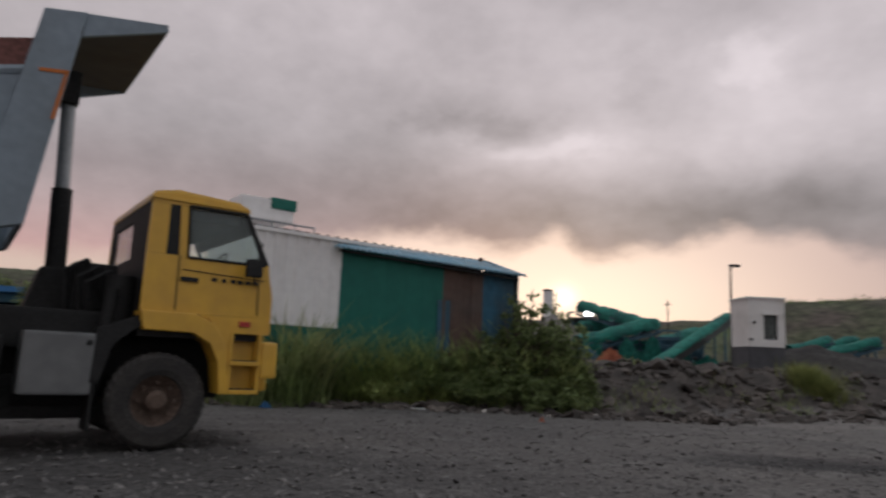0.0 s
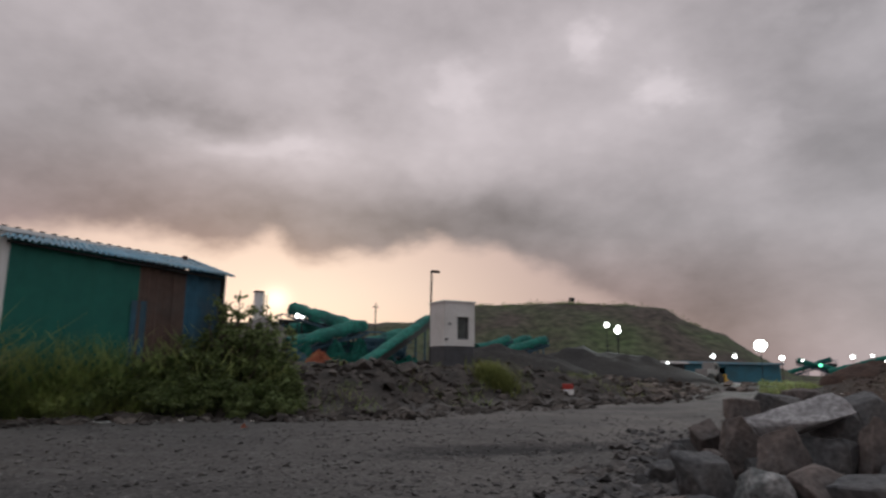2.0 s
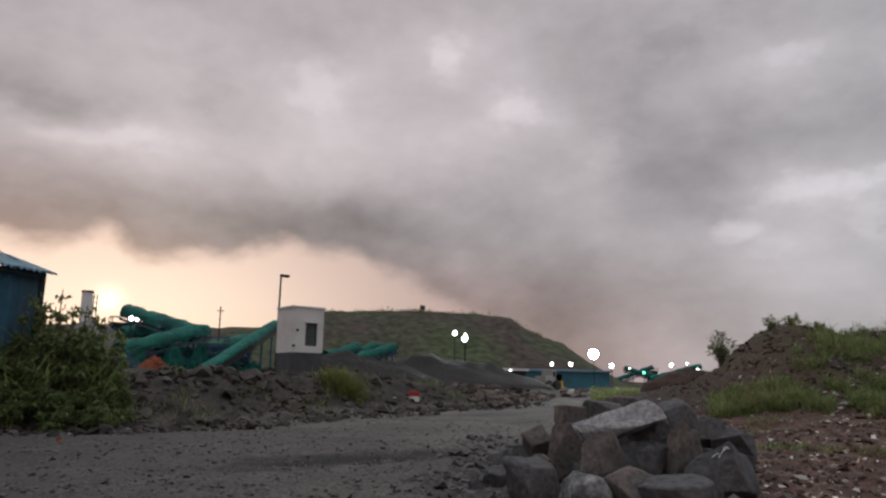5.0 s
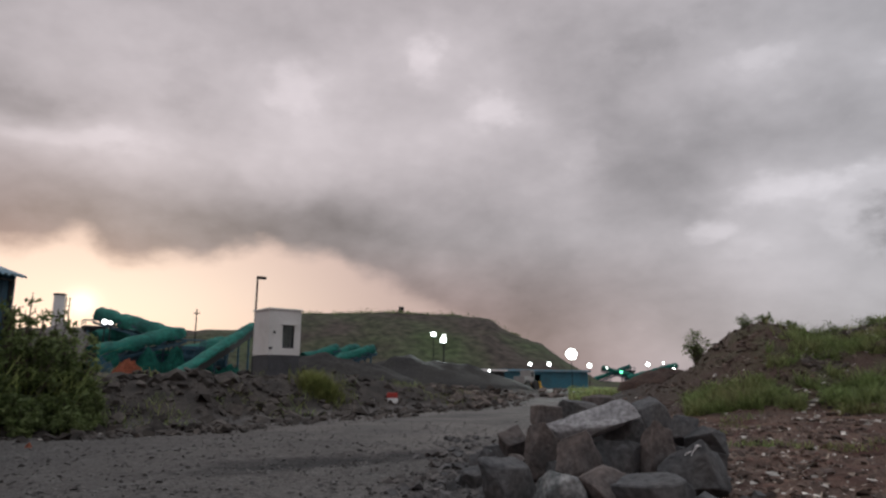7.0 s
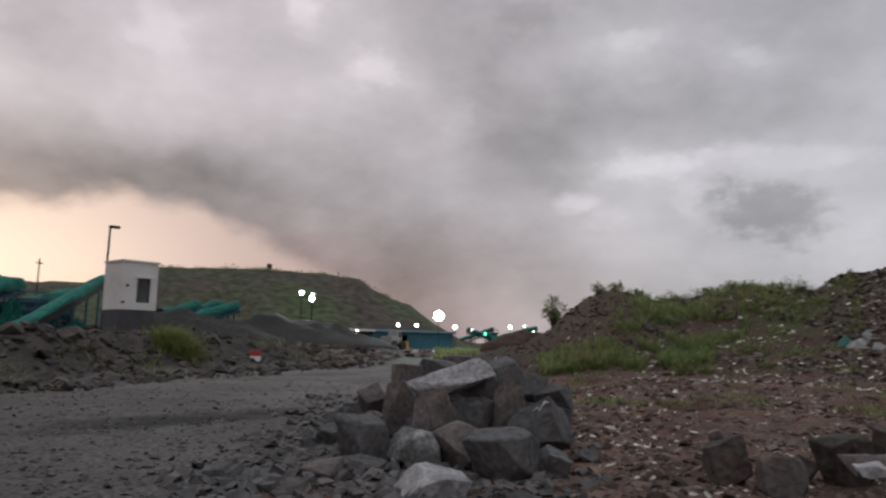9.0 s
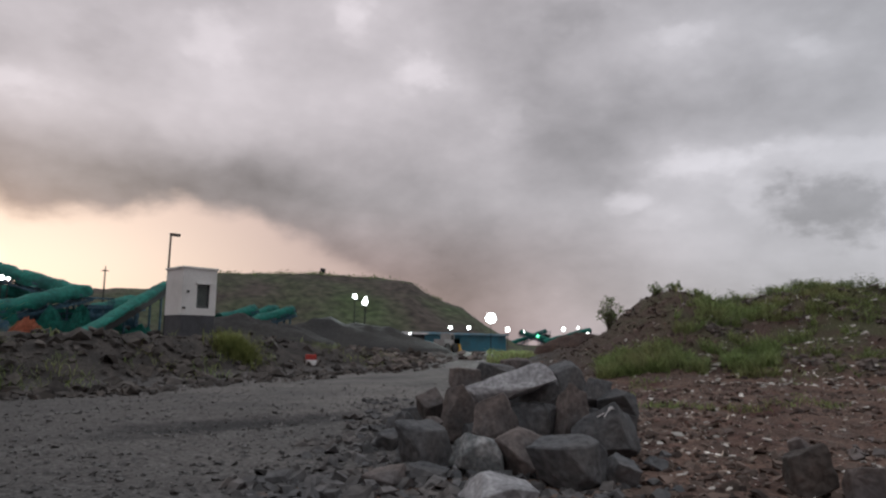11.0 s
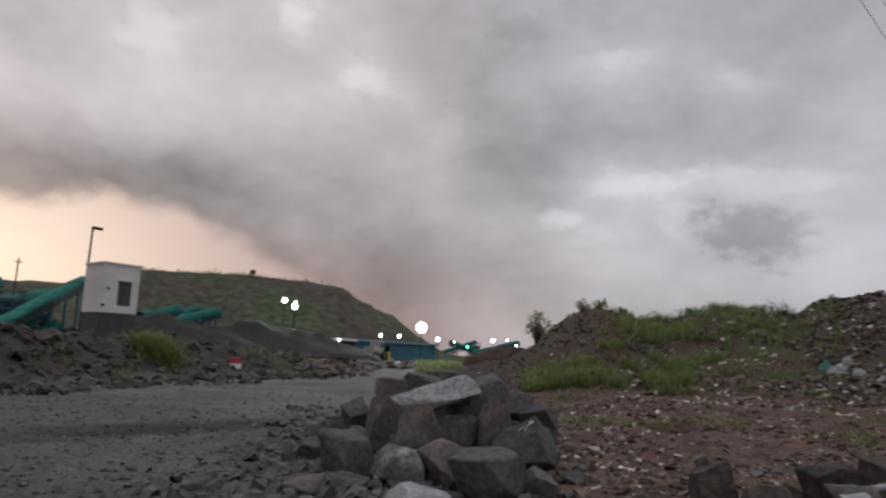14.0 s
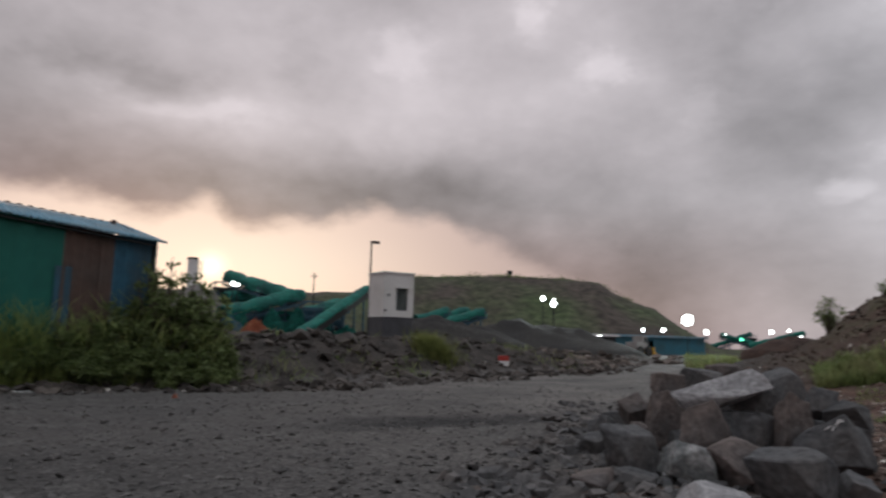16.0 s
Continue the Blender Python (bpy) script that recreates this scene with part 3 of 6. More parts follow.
# ---- guard booth on the bank ----
def build_booth():
    g = empty("guard_booth", pose(*polar(24.45, 27.95, 1.1), 0, 0, 2.1), "white plastered guard booth on grey plinth atop the bank", "booth")
    s = 0.68
    part("plinth", boxed(-s + 0.02, s - 0.02, -s + 0.02, s - 0.02, 0.0, 0.98, bevel=0.015), M_PLINTH, g, "dark grey cement plinth")
    for x0, x1, y0, y1, cut in ((-s, s, -s, -s + 0.1, 1), (-s, s, s - 0.1, s, 0), (-s, -s + 0.1, -s + 0.1, s - 0.1, 0), (s - 0.1, s, -s + 0.1, s - 0.1, 0)):
        bm = bmesh.new()
        if cut:
            wx0, wx1, wz0, wz1 = -0.1, 0.4, 1.25, 2.14
            for b in ((x0, wx0, 0.98, 2.72), (wx1, x1, 0.98, 2.72), (wx0, wx1, 0.98, wz0), (wx0, wx1, wz1, 2.72)):
                box(bm, b[0], b[1], y0, y1, b[2], b[3])
        else:
            box(bm, x0, x1, y0, y1, 0.98, 2.72)
        part("wall", bm, M_PLASTER, g)
    part("roof", boxed(-s - 0.05, s + 0.05, -s - 0.05, s + 0.05, 2.72, 2.8, bevel=0.02), M_PLASTER, g)
    part("roof_stub", tubed((0.1, 0.2, 2.8), (0.1, 0.2, 2.9), 0.05), M_PLASTER, g)
    part("floor_slab", boxed(-s + 0.1, s - 0.1, -s + 0.1, s - 0.1, 0.98, 1.02), M_PLINTH, g)
    win = empty("window", Matrix.Identity(4), "", "")
    for k in ("label", "category"):
        if k in win:
            del win[k]
    win.parent = g
    bm = bmesh.new()
    for b in ((-0.1, -0.06, 1.25, 2.14), (0.36, 0.4, 1.25, 2.14), (-0.06, 0.36, 1.25, 1.29), (-0.06, 0.36, 2.1, 2.14)):
        box(bm, b[0], b[1], -s + 0.02, -s + 0.08, b[2], b[3])
    part("window_frame", bm, M_DARK, win)
    part("pane", boxed(-0.06, 0.36, -s + 0.045, -s + 0.055, 1.29, 2.1), M_GLASS, win)
    for k in range(5):
        x = 0.0 + 0.075 * k
        part("grille_rod", tubed((x, -s + 0.03, 1.31), (x, -s + 0.03, 2.1), 0.008, seg=6), M_DARK, win)
    part("window_hood", boxed(-0.16, 0.46, -s - 0.08, -s, 2.15, 2.19), M_PLASTER, g)
    part("switch_box", boxed(-0.5, -0.42, -s - 0.04, -s, 1.8, 1.9, bevel=0.01), M_DARK, g)
    part("switch_box", boxed(-0.66, -0.54, -s - 0.04, -s, 1.2, 1.28, bevel=0.01), M_DARK, g)
    pole = empty("street_lamp", pose(*polar(22.62, 31, 1.15)), "thin grey street lamp pole behind the booth", "street lamp")
    part("pole", tubed((0, 0, 0), (0.03, 0, 4.45), 0.055, 0.04), M_DARK, pole)
    part("lamp_head", boxed(0.0, 0.42, -0.08, 0.08, 4.42, 4.54, bevel=0.03), M_DARK, pole)


build_booth()


# ---- shipping container with a sheet-metal lean-to ----
def sheet(name, a, b, z0, z1, mat, parent, pitch=0.2, label="", depth=0.03):
    """An upright corrugated sheet from plan point a to b; its z1 end may slope."""
    a, b = Vector((*a, 0)), Vector((*b, 0))
    w = (b - a).length
    bm = corrugated(w, 1.0, pitch, depth)
    za, zb = z1 if isinstance(z1, tuple) else (z1, z1)
    for v in bm.verts:
        top = za + (zb - za) * v.co.x / w
        v.co.z = z0 + v.co.z * (top - z0)
    ang = math.atan2(b.y - a.y, b.x - a.x)
    bmesh.ops.transform(bm, matrix=Matrix.Translation(a) @ Matrix.Rotation(ang, 4, "Z"), verts=bm.verts)
    return part(name, bm, mat, parent, label)


def build_shed():
    A = math.atan2(4.1, 5.4)
    g = empty("shipping_container", Matrix.Translation((-4.85, 15.05, 0)) @ Matrix.Rotation(A, 4, "Z"), "white corrugated shipping container standing on the grassy bank", "container")
    L_, D_, z0, z1 = 7.15, 2.4, 1.75, 3.98
    for (a, b), nm in ((((0, 0), (L_, 0)), "side_panel"), (((L_, D_), (0, D_)), "side_panel"), (((0, D_), (0, 0)), "end_panel"), (((L_, 0), (L_, D_)), "end_panel")):
        sheet(nm, a, b, z0, z1 - 0.08, M_WHITE, g, 0.28, depth=0.035)
    part("roof_panel", boxed(0.02, L_ - 0.02, 0.02, D_ - 0.02, z1 - 0.1, z1 - 0.06), M_WHITE, g)
    for y in (0, D_):
        part("top_rail", boxed(-0.03, L_ + 0.03, y - 0.04, y + 0.04, z1 - 0.09, z1, bevel=0.01), M_WHITE, g)
    for k in range(26):
        x = 0.2 + k * 0.27
        part("rail_bolt", boxed(x, x + 0.09, -0.02, 0.04, z1, z1 + 0.035), M_RUSTY, g)
    part("base_frame", boxed(0.02, L_ - 0.02, 0.04, D_ - 0.04, 1.0, z0, bevel=0.01), M_GREEN, g, "green painted base under the container")
    # tank and rail on the roof
    t = empty("roof_tank", g.matrix_world @ pose(1.25, 0.9, z1 - 0.06), "white box tank draped with green tarpaulin on a frame", "water tank")
    part("tank_body", boxed(-1.2, 0.15, -0.45, 0.45, 0.32, 0.85, bevel=0.04), M_WHITE, t)
    part("tarpaulin", boxed(-0.45, 0.2, -0.5, 0.5, 0.62, 0.9, bevel=0.05), M_GREEN, t, "dark green tarpaulin corner")
    bm = bmesh.new()
    for y in (-0.45, 0.45):
        tube(bm, (-1.2, y, 0.3), (0.75, y, 0.3), 0.025, seg=6)
        tube(bm, (-1.2, y, 0.16), (0.6, y, 0.16), 0.02, seg=6)
        for x in (-1.2, -0.4, 0.2, 0.72):
            tube(bm, (x, y, 0), (x, y, 0.3), 0.02, seg=6)
    part("frame", bm, M_STEEL, t)
    # lean-to
    h = empty("lean_to_shed", pose(0, 0, 0), "lean-to shed of green and rusty sheets under blue roofing", "shed")
    P0, P1, P2, P3, P4 = (-2.85, 16.6), (-0.25, 17.1), (0.5, 17.28), (0.78, 17.35), (1.72, 17.6)
    sheet("green_wall", P0, P1, 0.45, (3.82, 3.5), M_GREEN, h, 0.9, "dark green sheet wall")
    sheet("rusty_wall", P1, P2, 0.45, (3.5, 3.44), M_RUSTY, h, 0.18, "rusty brown sheet")
    sheet("rusty_wall", (P2[0], P2[1] - 0.03), P3, 0.45, (3.44, 3.42), M_RUSTY, h, 0.22, "patched rusty sheet")
    sheet("blue_wall", P3, P4, 0.45, (3.42, 3.38), M_BLUE, h, 0.22, "faded blue sheet")
    sheet("blue_wall", P4, (0.95, 19.6), 0.45, (3.38, 3.95), M_BLUE, h, 0.22)
    sheet("blue_strip", (P1[0] - 0.12, P1[1] - 0.05), (P1[0] + 0.2, P1[1] + 0.03), 0.9, 2.6, M_BLUE, h, 0.22)
    # roofing sheets, each its own corrugated piece
    ridge0, ridge1 = Vector((-2.95, 16.95, 3.99)), Vector((1.0, 19.75, 4.0))
    eave0, eave1 = Vector((-2.95, 16.3, 3.72)), Vector((1.84, 17.25, 3.3))
    n = 6
    for k in range(n):
        u0, u1 = k / n, (k + 1) / n + 0.012
        bm = corrugated(1.0, 1.0, 0.14, 0.05)
        for v in bm.verts:
            uu, vv, up = u0 + (u1 - u0) * v.co.x, v.co.z, v.co.y
            e, r = eave0.lerp(eave1, uu), ridge0.lerp(ridge1, uu)
            v.co = e.lerp(r, vv) + Vector((0, 0, up * 0.9 + 0.004 * (k % 2)))
        part("roof_sheet", bm, M_ROOF, h)
    part("eave_rail", tubed(eave0 - Vector((0, 0, 0.05)) + Vector((0.1, 0.15, 0)), eave1 - Vector((0.15, -0.1, 0.06)), 0.03, seg=6), M_DARK, h)
    part("roof_bracket", boxed(0.72, 0.84, 18.95, 19.05, 3.72, 4.02, bevel=0.01), M_RUSTY, h)
    part("stay_wire", tubed((0.8, 19.0, 4.0), (1.5, 17.6, 3.42), 0.01, seg=5), M_WIRE, h)
    part("corner_post", tubed((1.64, 17.62, 0.5), (1.64, 17.62, 3.28), 0.05, seg=8), M_DARK, h)


build_shed()


# ---- tipper truck with its body raised ----
def wheel(parent, x, y, out, twin=False):
    """out: the side (-1 or 1) on which the hub shows."""
    w = empty("wheel", pose(x, y, 0.52), "", "")
    w.parent = parent
    for k in ("label", "category"):
        if k in w:
            del w[k]
    prof = [(0.27, -0.13), (0.33, -0.15), (0.46, -0.145), (0.505, -0.11), (0.52, -0.06), (0.52, 0.06), (0.505, 0.11), (0.46, 0.145), (0.33, 0.15), (0.27, 0.13)]
    bm = bmesh.new()
    seg = 72
    rings = [[bm.verts.new((r * math.sin(2 * math.pi * k / seg), o, r * math.cos(2 * math.pi * k / seg))) for k in range(seg)] for r, o in prof]
    for i in range(len(rings)):
        a, b = rings[i], rings[(i + 1) % len(rings)]
        for k in range(seg):
            bm.faces.new((a[k], a[(k + 1) % seg], b[(k + 1) % seg], b[k]))
    for i in (3, 4, 5, 6):
        for k in range(seg):
            if (k + (i in (3, 6))) % 2:
                rings[i][k].co.x, rings[i][k].co.z = rings[i][k].co.x * 0.968, rings[i][k].co.z * 0.968
    bmesh.ops.recalc_face_normals(bm, faces=bm.faces)
    tyre = part("tyre", bm, M_TYRE, w)
    bm = bmesh.new()
    prof = [(0.28, 0.12), (0.28, 0.06), (0.24, 0.04), (0.15, -0.02), (0.12, -0.02), (0.11, 0.1), (0.07, 0.13), (0.0, 0.13)]
    rings = [[bm.verts.new((r * math.sin(2 * math.pi * k / 24), out * o, r * math.cos(2 * math.pi * k / 24))) for k in range(24)] for r, o in prof[:-1]]
    for a, b in zip(rings, rings[1:]):
        for k in range(24):
            bm.faces.new((a[k], a[(k + 1) % 24], b[(k + 1) % 24], b[k]))
    bm.faces.new(rings[-1])
    bmesh.ops.recalc_face_normals(bm, faces=bm.faces)
    rim = part("rim", bm, M_HUB, w, "dusty brown steel rim")
    for k in range(8):
        a = math.pi * k / 4
        c = Vector((0.19 * math.sin(a), out * 0.03, 0.19 * math.cos(a)))
        part("wheel_nut", tubed(c, c + Vector((0, out * 0.05, 0)), 0.022, seg=6), M_HUB, w)
    return w


def build_truck():
    g = empty("tipper_truck", pose(-3.19, 7.28, 0, 0, 0, 36), "dusty yellow tipper truck with its grey body raised", "truck")
    Wd = 2.25
    cab = empty("cab", Matrix.Identity(4), "", "")
    for k in ("label", "category"):
        if k in cab:
            del cab[k]
    cab.parent = g
    # outer cab panels: each side with its door window cut out
    for y0, y1 in ((0.0, 0.05), (Wd - 0.05, Wd)):
        for nm, pts in (
            ("door_panel", [(0.07, 1.472), (1.12, 1.472), (1.14, 1.75), (1.1, 2.1), (0.07, 2.1)]),
            ("rear_panel", [(-0.28, 1.472), (0.068, 1.472), (0.068, 2.1), (-0.28, 2.1)]),
            ("rear_pillar", [(-0.28, 2.102), (-0.08, 2.102), (-0.08, 2.658), (-0.27, 2.658)]),
            ("middle_pillar", [(0.06, 2.102), (0.17, 2.102), (0.13, 2.658), (0.03, 2.658)]),
            ("roof_rail", [(-0.27, 2.66), (0.82, 2.66), (0.74, 2.74), (-0.24, 2.74)]),
            ("sill_panel", [(0.64, 1.28), (1.17, 1.28), (1.12, 1.47), (0.34, 1.47)]),
        ):
            part(nm, prism(pts, y0, y1), M_YELLOW, cab)
        part("front_pillar", prism([(1.04, 2.102), (1.1, 2.102), (0.82, 2.658), (0.78, 2.658)], y0, y1), M_BLACK, cab, "slim black windscreen pillar")
    part("roof", prism([(-0.28, 2.73), (-0.24, 2.8), (0.0, 2.845), (0.68, 2.81), (0.83, 2.75), (0.84, 2.68), (-0.28, 2.68)], 0.02, Wd - 0.02, bevel=0.045), M_YELLOW, cab)
    part("roof_gutter", boxed(-0.27, 0.8, -0.02, 0.03, 2.7, 2.735, bevel=0.008), M_YELLOW, cab)
    rear = bmesh.new()
    for b in ((0.05, Wd - 0.05, 1.2, 2.1), (0.05, 0.9, 2.1, 2.68), (Wd - 0.25, Wd - 0.05, 2.1, 2.68), (0.9, Wd - 0.25, 2.55, 2.68)):
        box(rear, -0.27, -0.22, b[0], b[1], b[2], b[3])
    part("rear_wall", rear, M_BLACK, cab, "black rear wall of the cab")
    part("rear_window", boxed(-0.25, -0.24, 0.9, Wd - 0.25, 2.1, 2.55), M_GLASS, cab)
    part("front_wall", prism([(1.08, 1.3), (1.2, 1.3), (1.19, 1.75), (1.13, 2.0), (1.08, 2.0)], 0.05, Wd - 0.05, bevel=0.01), M_YELLOW, cab)
    part("windscreen", prism([(1.1, 2.0), (1.13, 2.0), (0.84, 2.68), (0.81, 2.68)], 0.08, Wd - 0.08), M_GLASS, cab)
    part("cab_floor", boxed(-0.26, 1.1, 0.06, Wd - 0.06, 1.2, 1.28), M_BLACK, cab)
    for y in (0.02, Wd - 0.04):
        part("door_glass", prism([(0.17, 2.1), (1.04, 2.1), (0.78, 2.66), (0.13, 2.66)], y, y + 0.01), M_GLASS, cab)
        part("quarter_window", prism([(-0.08, 2.1), (0.06, 2.1), (0.03, 2.66), (-0.08, 2.66)], y - 0.015, y + 0.02), M_BLACK, cab, "dark quarter window")
    for y in (-0.006, Wd):
        bm = bmesh.new()
        for a, b in (((0.16, 2.09), (1.05, 2.09)), ((1.05, 2.09), (0.79, 2.67)), ((0.79, 2.67), (0.13, 2.67)), ((0.13, 2.67), (0.16, 2.09))):
            tube(bm, (a[0], y, a[1]), (b[0], y, b[1]), 0.016, seg=6)
        part("window_seal", bm, M_BLACK, cab)
        part("door_handle", boxed(0.1, 0.29, y - 0.02, y + 0.02, 1.82, 1.87, bevel=0.008), M_BLACK, cab)
        for a, b in (((0.07, 2.1), (0.07, 1.5)), ((0.98, 2.08), (1.0, 1.5))):
            part("door_seam", tubed((a[0], y, a[1]), (b[0], y, b[1]), 0.007, seg=5), M_BLACK, cab)
        for k, (x0, x1) in enumerate(((0.44, 0.5), (0.56, 0.6), (0.66, 0.72), (0.74, 0.8), (0.82, 0.9), (0.92, 0.96))):
            part("lettering_bar", boxed(x0, x1, y - 0.005, y + 0.005, 1.85 - 0.005 * (k % 2), 1.89), M_BLACK, cab)
        part("side_marker", boxed(0.8, 0.93, y - 0.012, y + 0.012, 1.36, 1.42, bevel=0.008), M_RED, cab)
        part("orange_stripe", boxed(-0.2, 0.3, y - 0.045 if y < 1 else y, y if y < 1 else y + 0.045, 1.4, 1.425), M_ORANGE, cab)
        part("trim_line", tubed((0.12, y, 1.95), (1.06, y, 1.91), 0.006, seg=5), M_BLACK, cab)
    part("sun_visor", prism([(0.74, 2.66), (0.81, 2.66), (0.9, 2.46), (0.86, 2.46)], 0.08, Wd - 0.08), M_BLACK, cab)
    part("roof_lining", boxed(-0.22, 0.72, 0.06, Wd - 0.06, 2.53, 2.67, bevel=0.03), M_BLACK, cab)
    # dashboard, wheel, seat and the far door seen through the glass
    part("dashboard", prism([(0.75, 1.8), (1.08, 1.8), (1.06, 2.08), (0.85, 2.08)], 0.08, Wd - 0.08), M_BLACK, cab)
    part("driver_seat", prism([(-0.1, 1.5), (0.4, 1.5), (0.4, 1.72), (0.08, 1.72), (-0.02, 2.45), (-0.16, 2.45)], 0.3, 0.8, bevel=0.03), M_BLACK, cab)
    bm = bmesh.new()
    for k in range(20):
        a0, a1 = 2 * math.pi * k / 20, 2 * math.pi * (k + 1) / 20
        p = [Vector((0.62 + 0.12 * math.sin(a), 0.55 + 0.23 * math.cos(a), 2.06 + 0.2 * math.sin(a))) for a in (a0, a1)]
        tube(bm, p[0], p[1], 0.014, seg=5)
    part("steering_wheel", bm, M_BLACK, cab)
    # mirror
    bm = bmesh.new()
    tube(bm, (0.98, -0.02, 2.36), (0.92, -0.2, 2.32), 0.012, seg=6)
    tube(bm, (0.92, -0.2, 2.32), (0.86, -0.2, 1.88), 0.012, seg=6)
    tube(bm, (0.86, -0.2, 1.88), (0.98, -0.02, 1.86), 0.012, seg=6)
    part("mirror_arm", bm, M_BLACK, cab)
    part("mirror", boxed(0.76, 0.94, -0.26, -0.15, 1.92, 2.13, bevel=0.03), M_BLACK, cab)
    # wheel arch and steps
    arch = [(-0.28, 1.47), (0.3, 1.47), (0.52, 1.36), (0.64, 1.18), (0.68, 0.95), (0.72, 0.6), (0.62, 0.6), (0.58, 0.95), (0.48, 1.15), (0.28, 1.26), (-0.24, 1.27)]
    for y0, y1 in ((-0.06, 0.3), (Wd - 0.3, Wd + 0.06)):
        part("wheel_arch", prism(arch, y0, y1, bevel=0.015), M_YELLOW, g)
        ste = bmesh.new()
        box(ste, 0.7, 1.08, y0 + 0.2, y0 + 0.24, 0.6, 1.28)
        box(ste, 0.7, 0.74, y0 + 0.02, y0 + 0.3, 0.6, 1.28)
        box(ste, 1.04, 1.08, y0 + 0.02, y0 + 0.3, 0.6, 1.28)
        part("step_well", ste, M_YELLOW, g)
        for z in (0.6, 0.92):
            part("step", boxed(0.72, 1.07, y0, y0 + 0.26, z, z + 0.05, bevel=0.01), M_YELLOW, g)
            part("step_tread", boxed(0.75, 1.04, y0 + 0.01, y0 + 0.24, z + 0.052, z + 0.06), M_BLACK, g)
        part("arch_filler", prism([(0.42, 1.44), (0.74, 1.3), (0.74, 0.62), (0.69, 0.95), (0.62, 1.2), (0.5, 1.37)], y0 + 0.03, y0 + 0.1), M_YELLOW, g)
        part("corner_bumper", boxed(1.08, 1.27, y0 - 0.01, y1, 0.78, 1.2, bevel=0.04), M_YELLOW, g)
    part("front_bumper", boxed(1.14, 1.3, 0.28, Wd - 0.28, 0.62, 1.12, bevel=0.04), M_YELLOW, g)
    # chassis, tank, guards, axles
    for y in (0.72, Wd - 0.9):
        part("chassis_rail", boxed(-5.9, 1.1, y, y + 0.09, 0.75, 1.02), M_BLACK, g)
    part("gearbox", boxed(-0.9, 0.9, 0.85, Wd - 0.85, 0.5, 1.2, bevel=0.05), M_BLACK, g)
    part("air_cleaner", tubed((-0.42, 0.45, 1.2), (-0.42, 0.45, 1.85), 0.15, seg=16), M_BLACK, g)
    part("battery_box", boxed(-1.3, -0.66, 0.0, 0.55, 0.58, 1.2, bevel=0.03), M_TANK, g, "grey aluminium side box")
    part("box_latch", boxed(-0.74, -0.69, -0.015, 0.0, 1.08, 1.13), M_BLACK, g)
    part("mudguard", prism([(-0.66, 1.25), (-0.3, 1.4), (-0.24, 1.32), (-0.5, 1.1), (-0.6, 0.7), (-0.68, 0.7)], 0.0, 0.4), M_BLACK, g)
    part("fuel_tank", boxed(-2.4, -1.45, 0.02, 0.6, 0.52, 1.15, bevel=0.1), M_BLACK, g)
    part("fuel_tank", boxed(-2.3, -0.62, Wd - 0.6, Wd - 0.02, 0.42, 1.12, bevel=0.1), M_BLACK, g)
    # added black block that darkens the gap below the chassis, no truck part
    part("underbody_shade_block", boxed(-3.0, -0.55, 0.55, Wd - 0.55, 0.3, 0.76, bevel=0.05), M_BLACK, g)
    part("drive_shaft", tubed((-3.5, Wd / 2, 0.55), (-0.8, Wd / 2, 0.7), 0.07), M_BLACK, g)
    part("mud_flap", boxed(-0.66, -0.63, 0.0, 0.42, 0.22, 0.75), M_BLACK, g)
    part("air_tank", tubed((-1.3, 0.62, 0.55), (-0.5, 0.62, 0.55), 0.14, seg=14), M_BLACK, g)
    part("subframe", boxed(-1.6, -0.35, 0.5, Wd - 0.5, 1.02, 1.45, bevel=0.04), M_BLACK, g)
    part("hydraulic_tank", boxed(-0.86, -0.4, 0.75, 1.75, 1.46, 2.0, bevel=0.04), M_BLACK, g)
    part("intake_pipe", tubed((-0.55, 0.28, 1.2), (-0.52, 0.28, 1.7), 0.07, seg=12), M_BLACK, g)
    part("hoist_cradle", prism([(-1.3, 1.4), (-0.72, 1.4), (-0.86, 1.92), (-1.16, 1.92)], 0.85, 1.35, bevel=0.03), M_BLACK, g)
    for k, (x, y) in enumerate(((-0.7, 0.55), (-0.78, 0.62), (-0.92, 0.7))):
        bm = bmesh.new()
        pts = [Vector((x, y, 1.42)), Vector((x - 0.05, y - 0.05, 1.75 + 0.06 * k)), Vector((x + 0.18, y - 0.02, 1.9 + 0.06 * k)), Vector((x + 0.36, y, 1.6))]
        for a, b in zip(pts, pts[1:]):
            tube(bm, a, b, 0.025, seg=8)
        part("hose", bm, M_BLACK, g)
    for x in (0.0, -3.5, -4.85):
        part("axle", tubed((x, 0.1, 0.52), (x, Wd - 0.1, 0.52), 0.09), M_BLACK, g)
        wheel(g, x, 0.15, -1)
        wheel(g, x, Wd - 0.15, 1)
    # raised body
    body = empty("tipper_body", Matrix.Identity(4), "", "")
    for k in ("label", "category"):
        if k in body:
            del body[k]
    body.parent = g
    for y in (-0.06, Wd):
        part("side_wall", prism([(-1.8, 2.1), (-1.5, 3.8), (-5.9, 2.4), (-6.1, 1.25), (-5.8, 1.1)], y, y + 0.06), M_BODY, body)
        part("side_board", prism([(-1.5, 3.8), (-1.44, 4.16), (-5.9, 2.75), (-5.9, 2.42)], y + 0.01, y + 0.05), M_RUST, body, "red-brown top board")
        part("front_post", prism([(-1.9, 2.08), (-1.44, 2.21), (-1.14, 4.52), (-1.53, 4.44)], y - 0.05, y + 0.11, bevel=0.012), M_BODY, body)
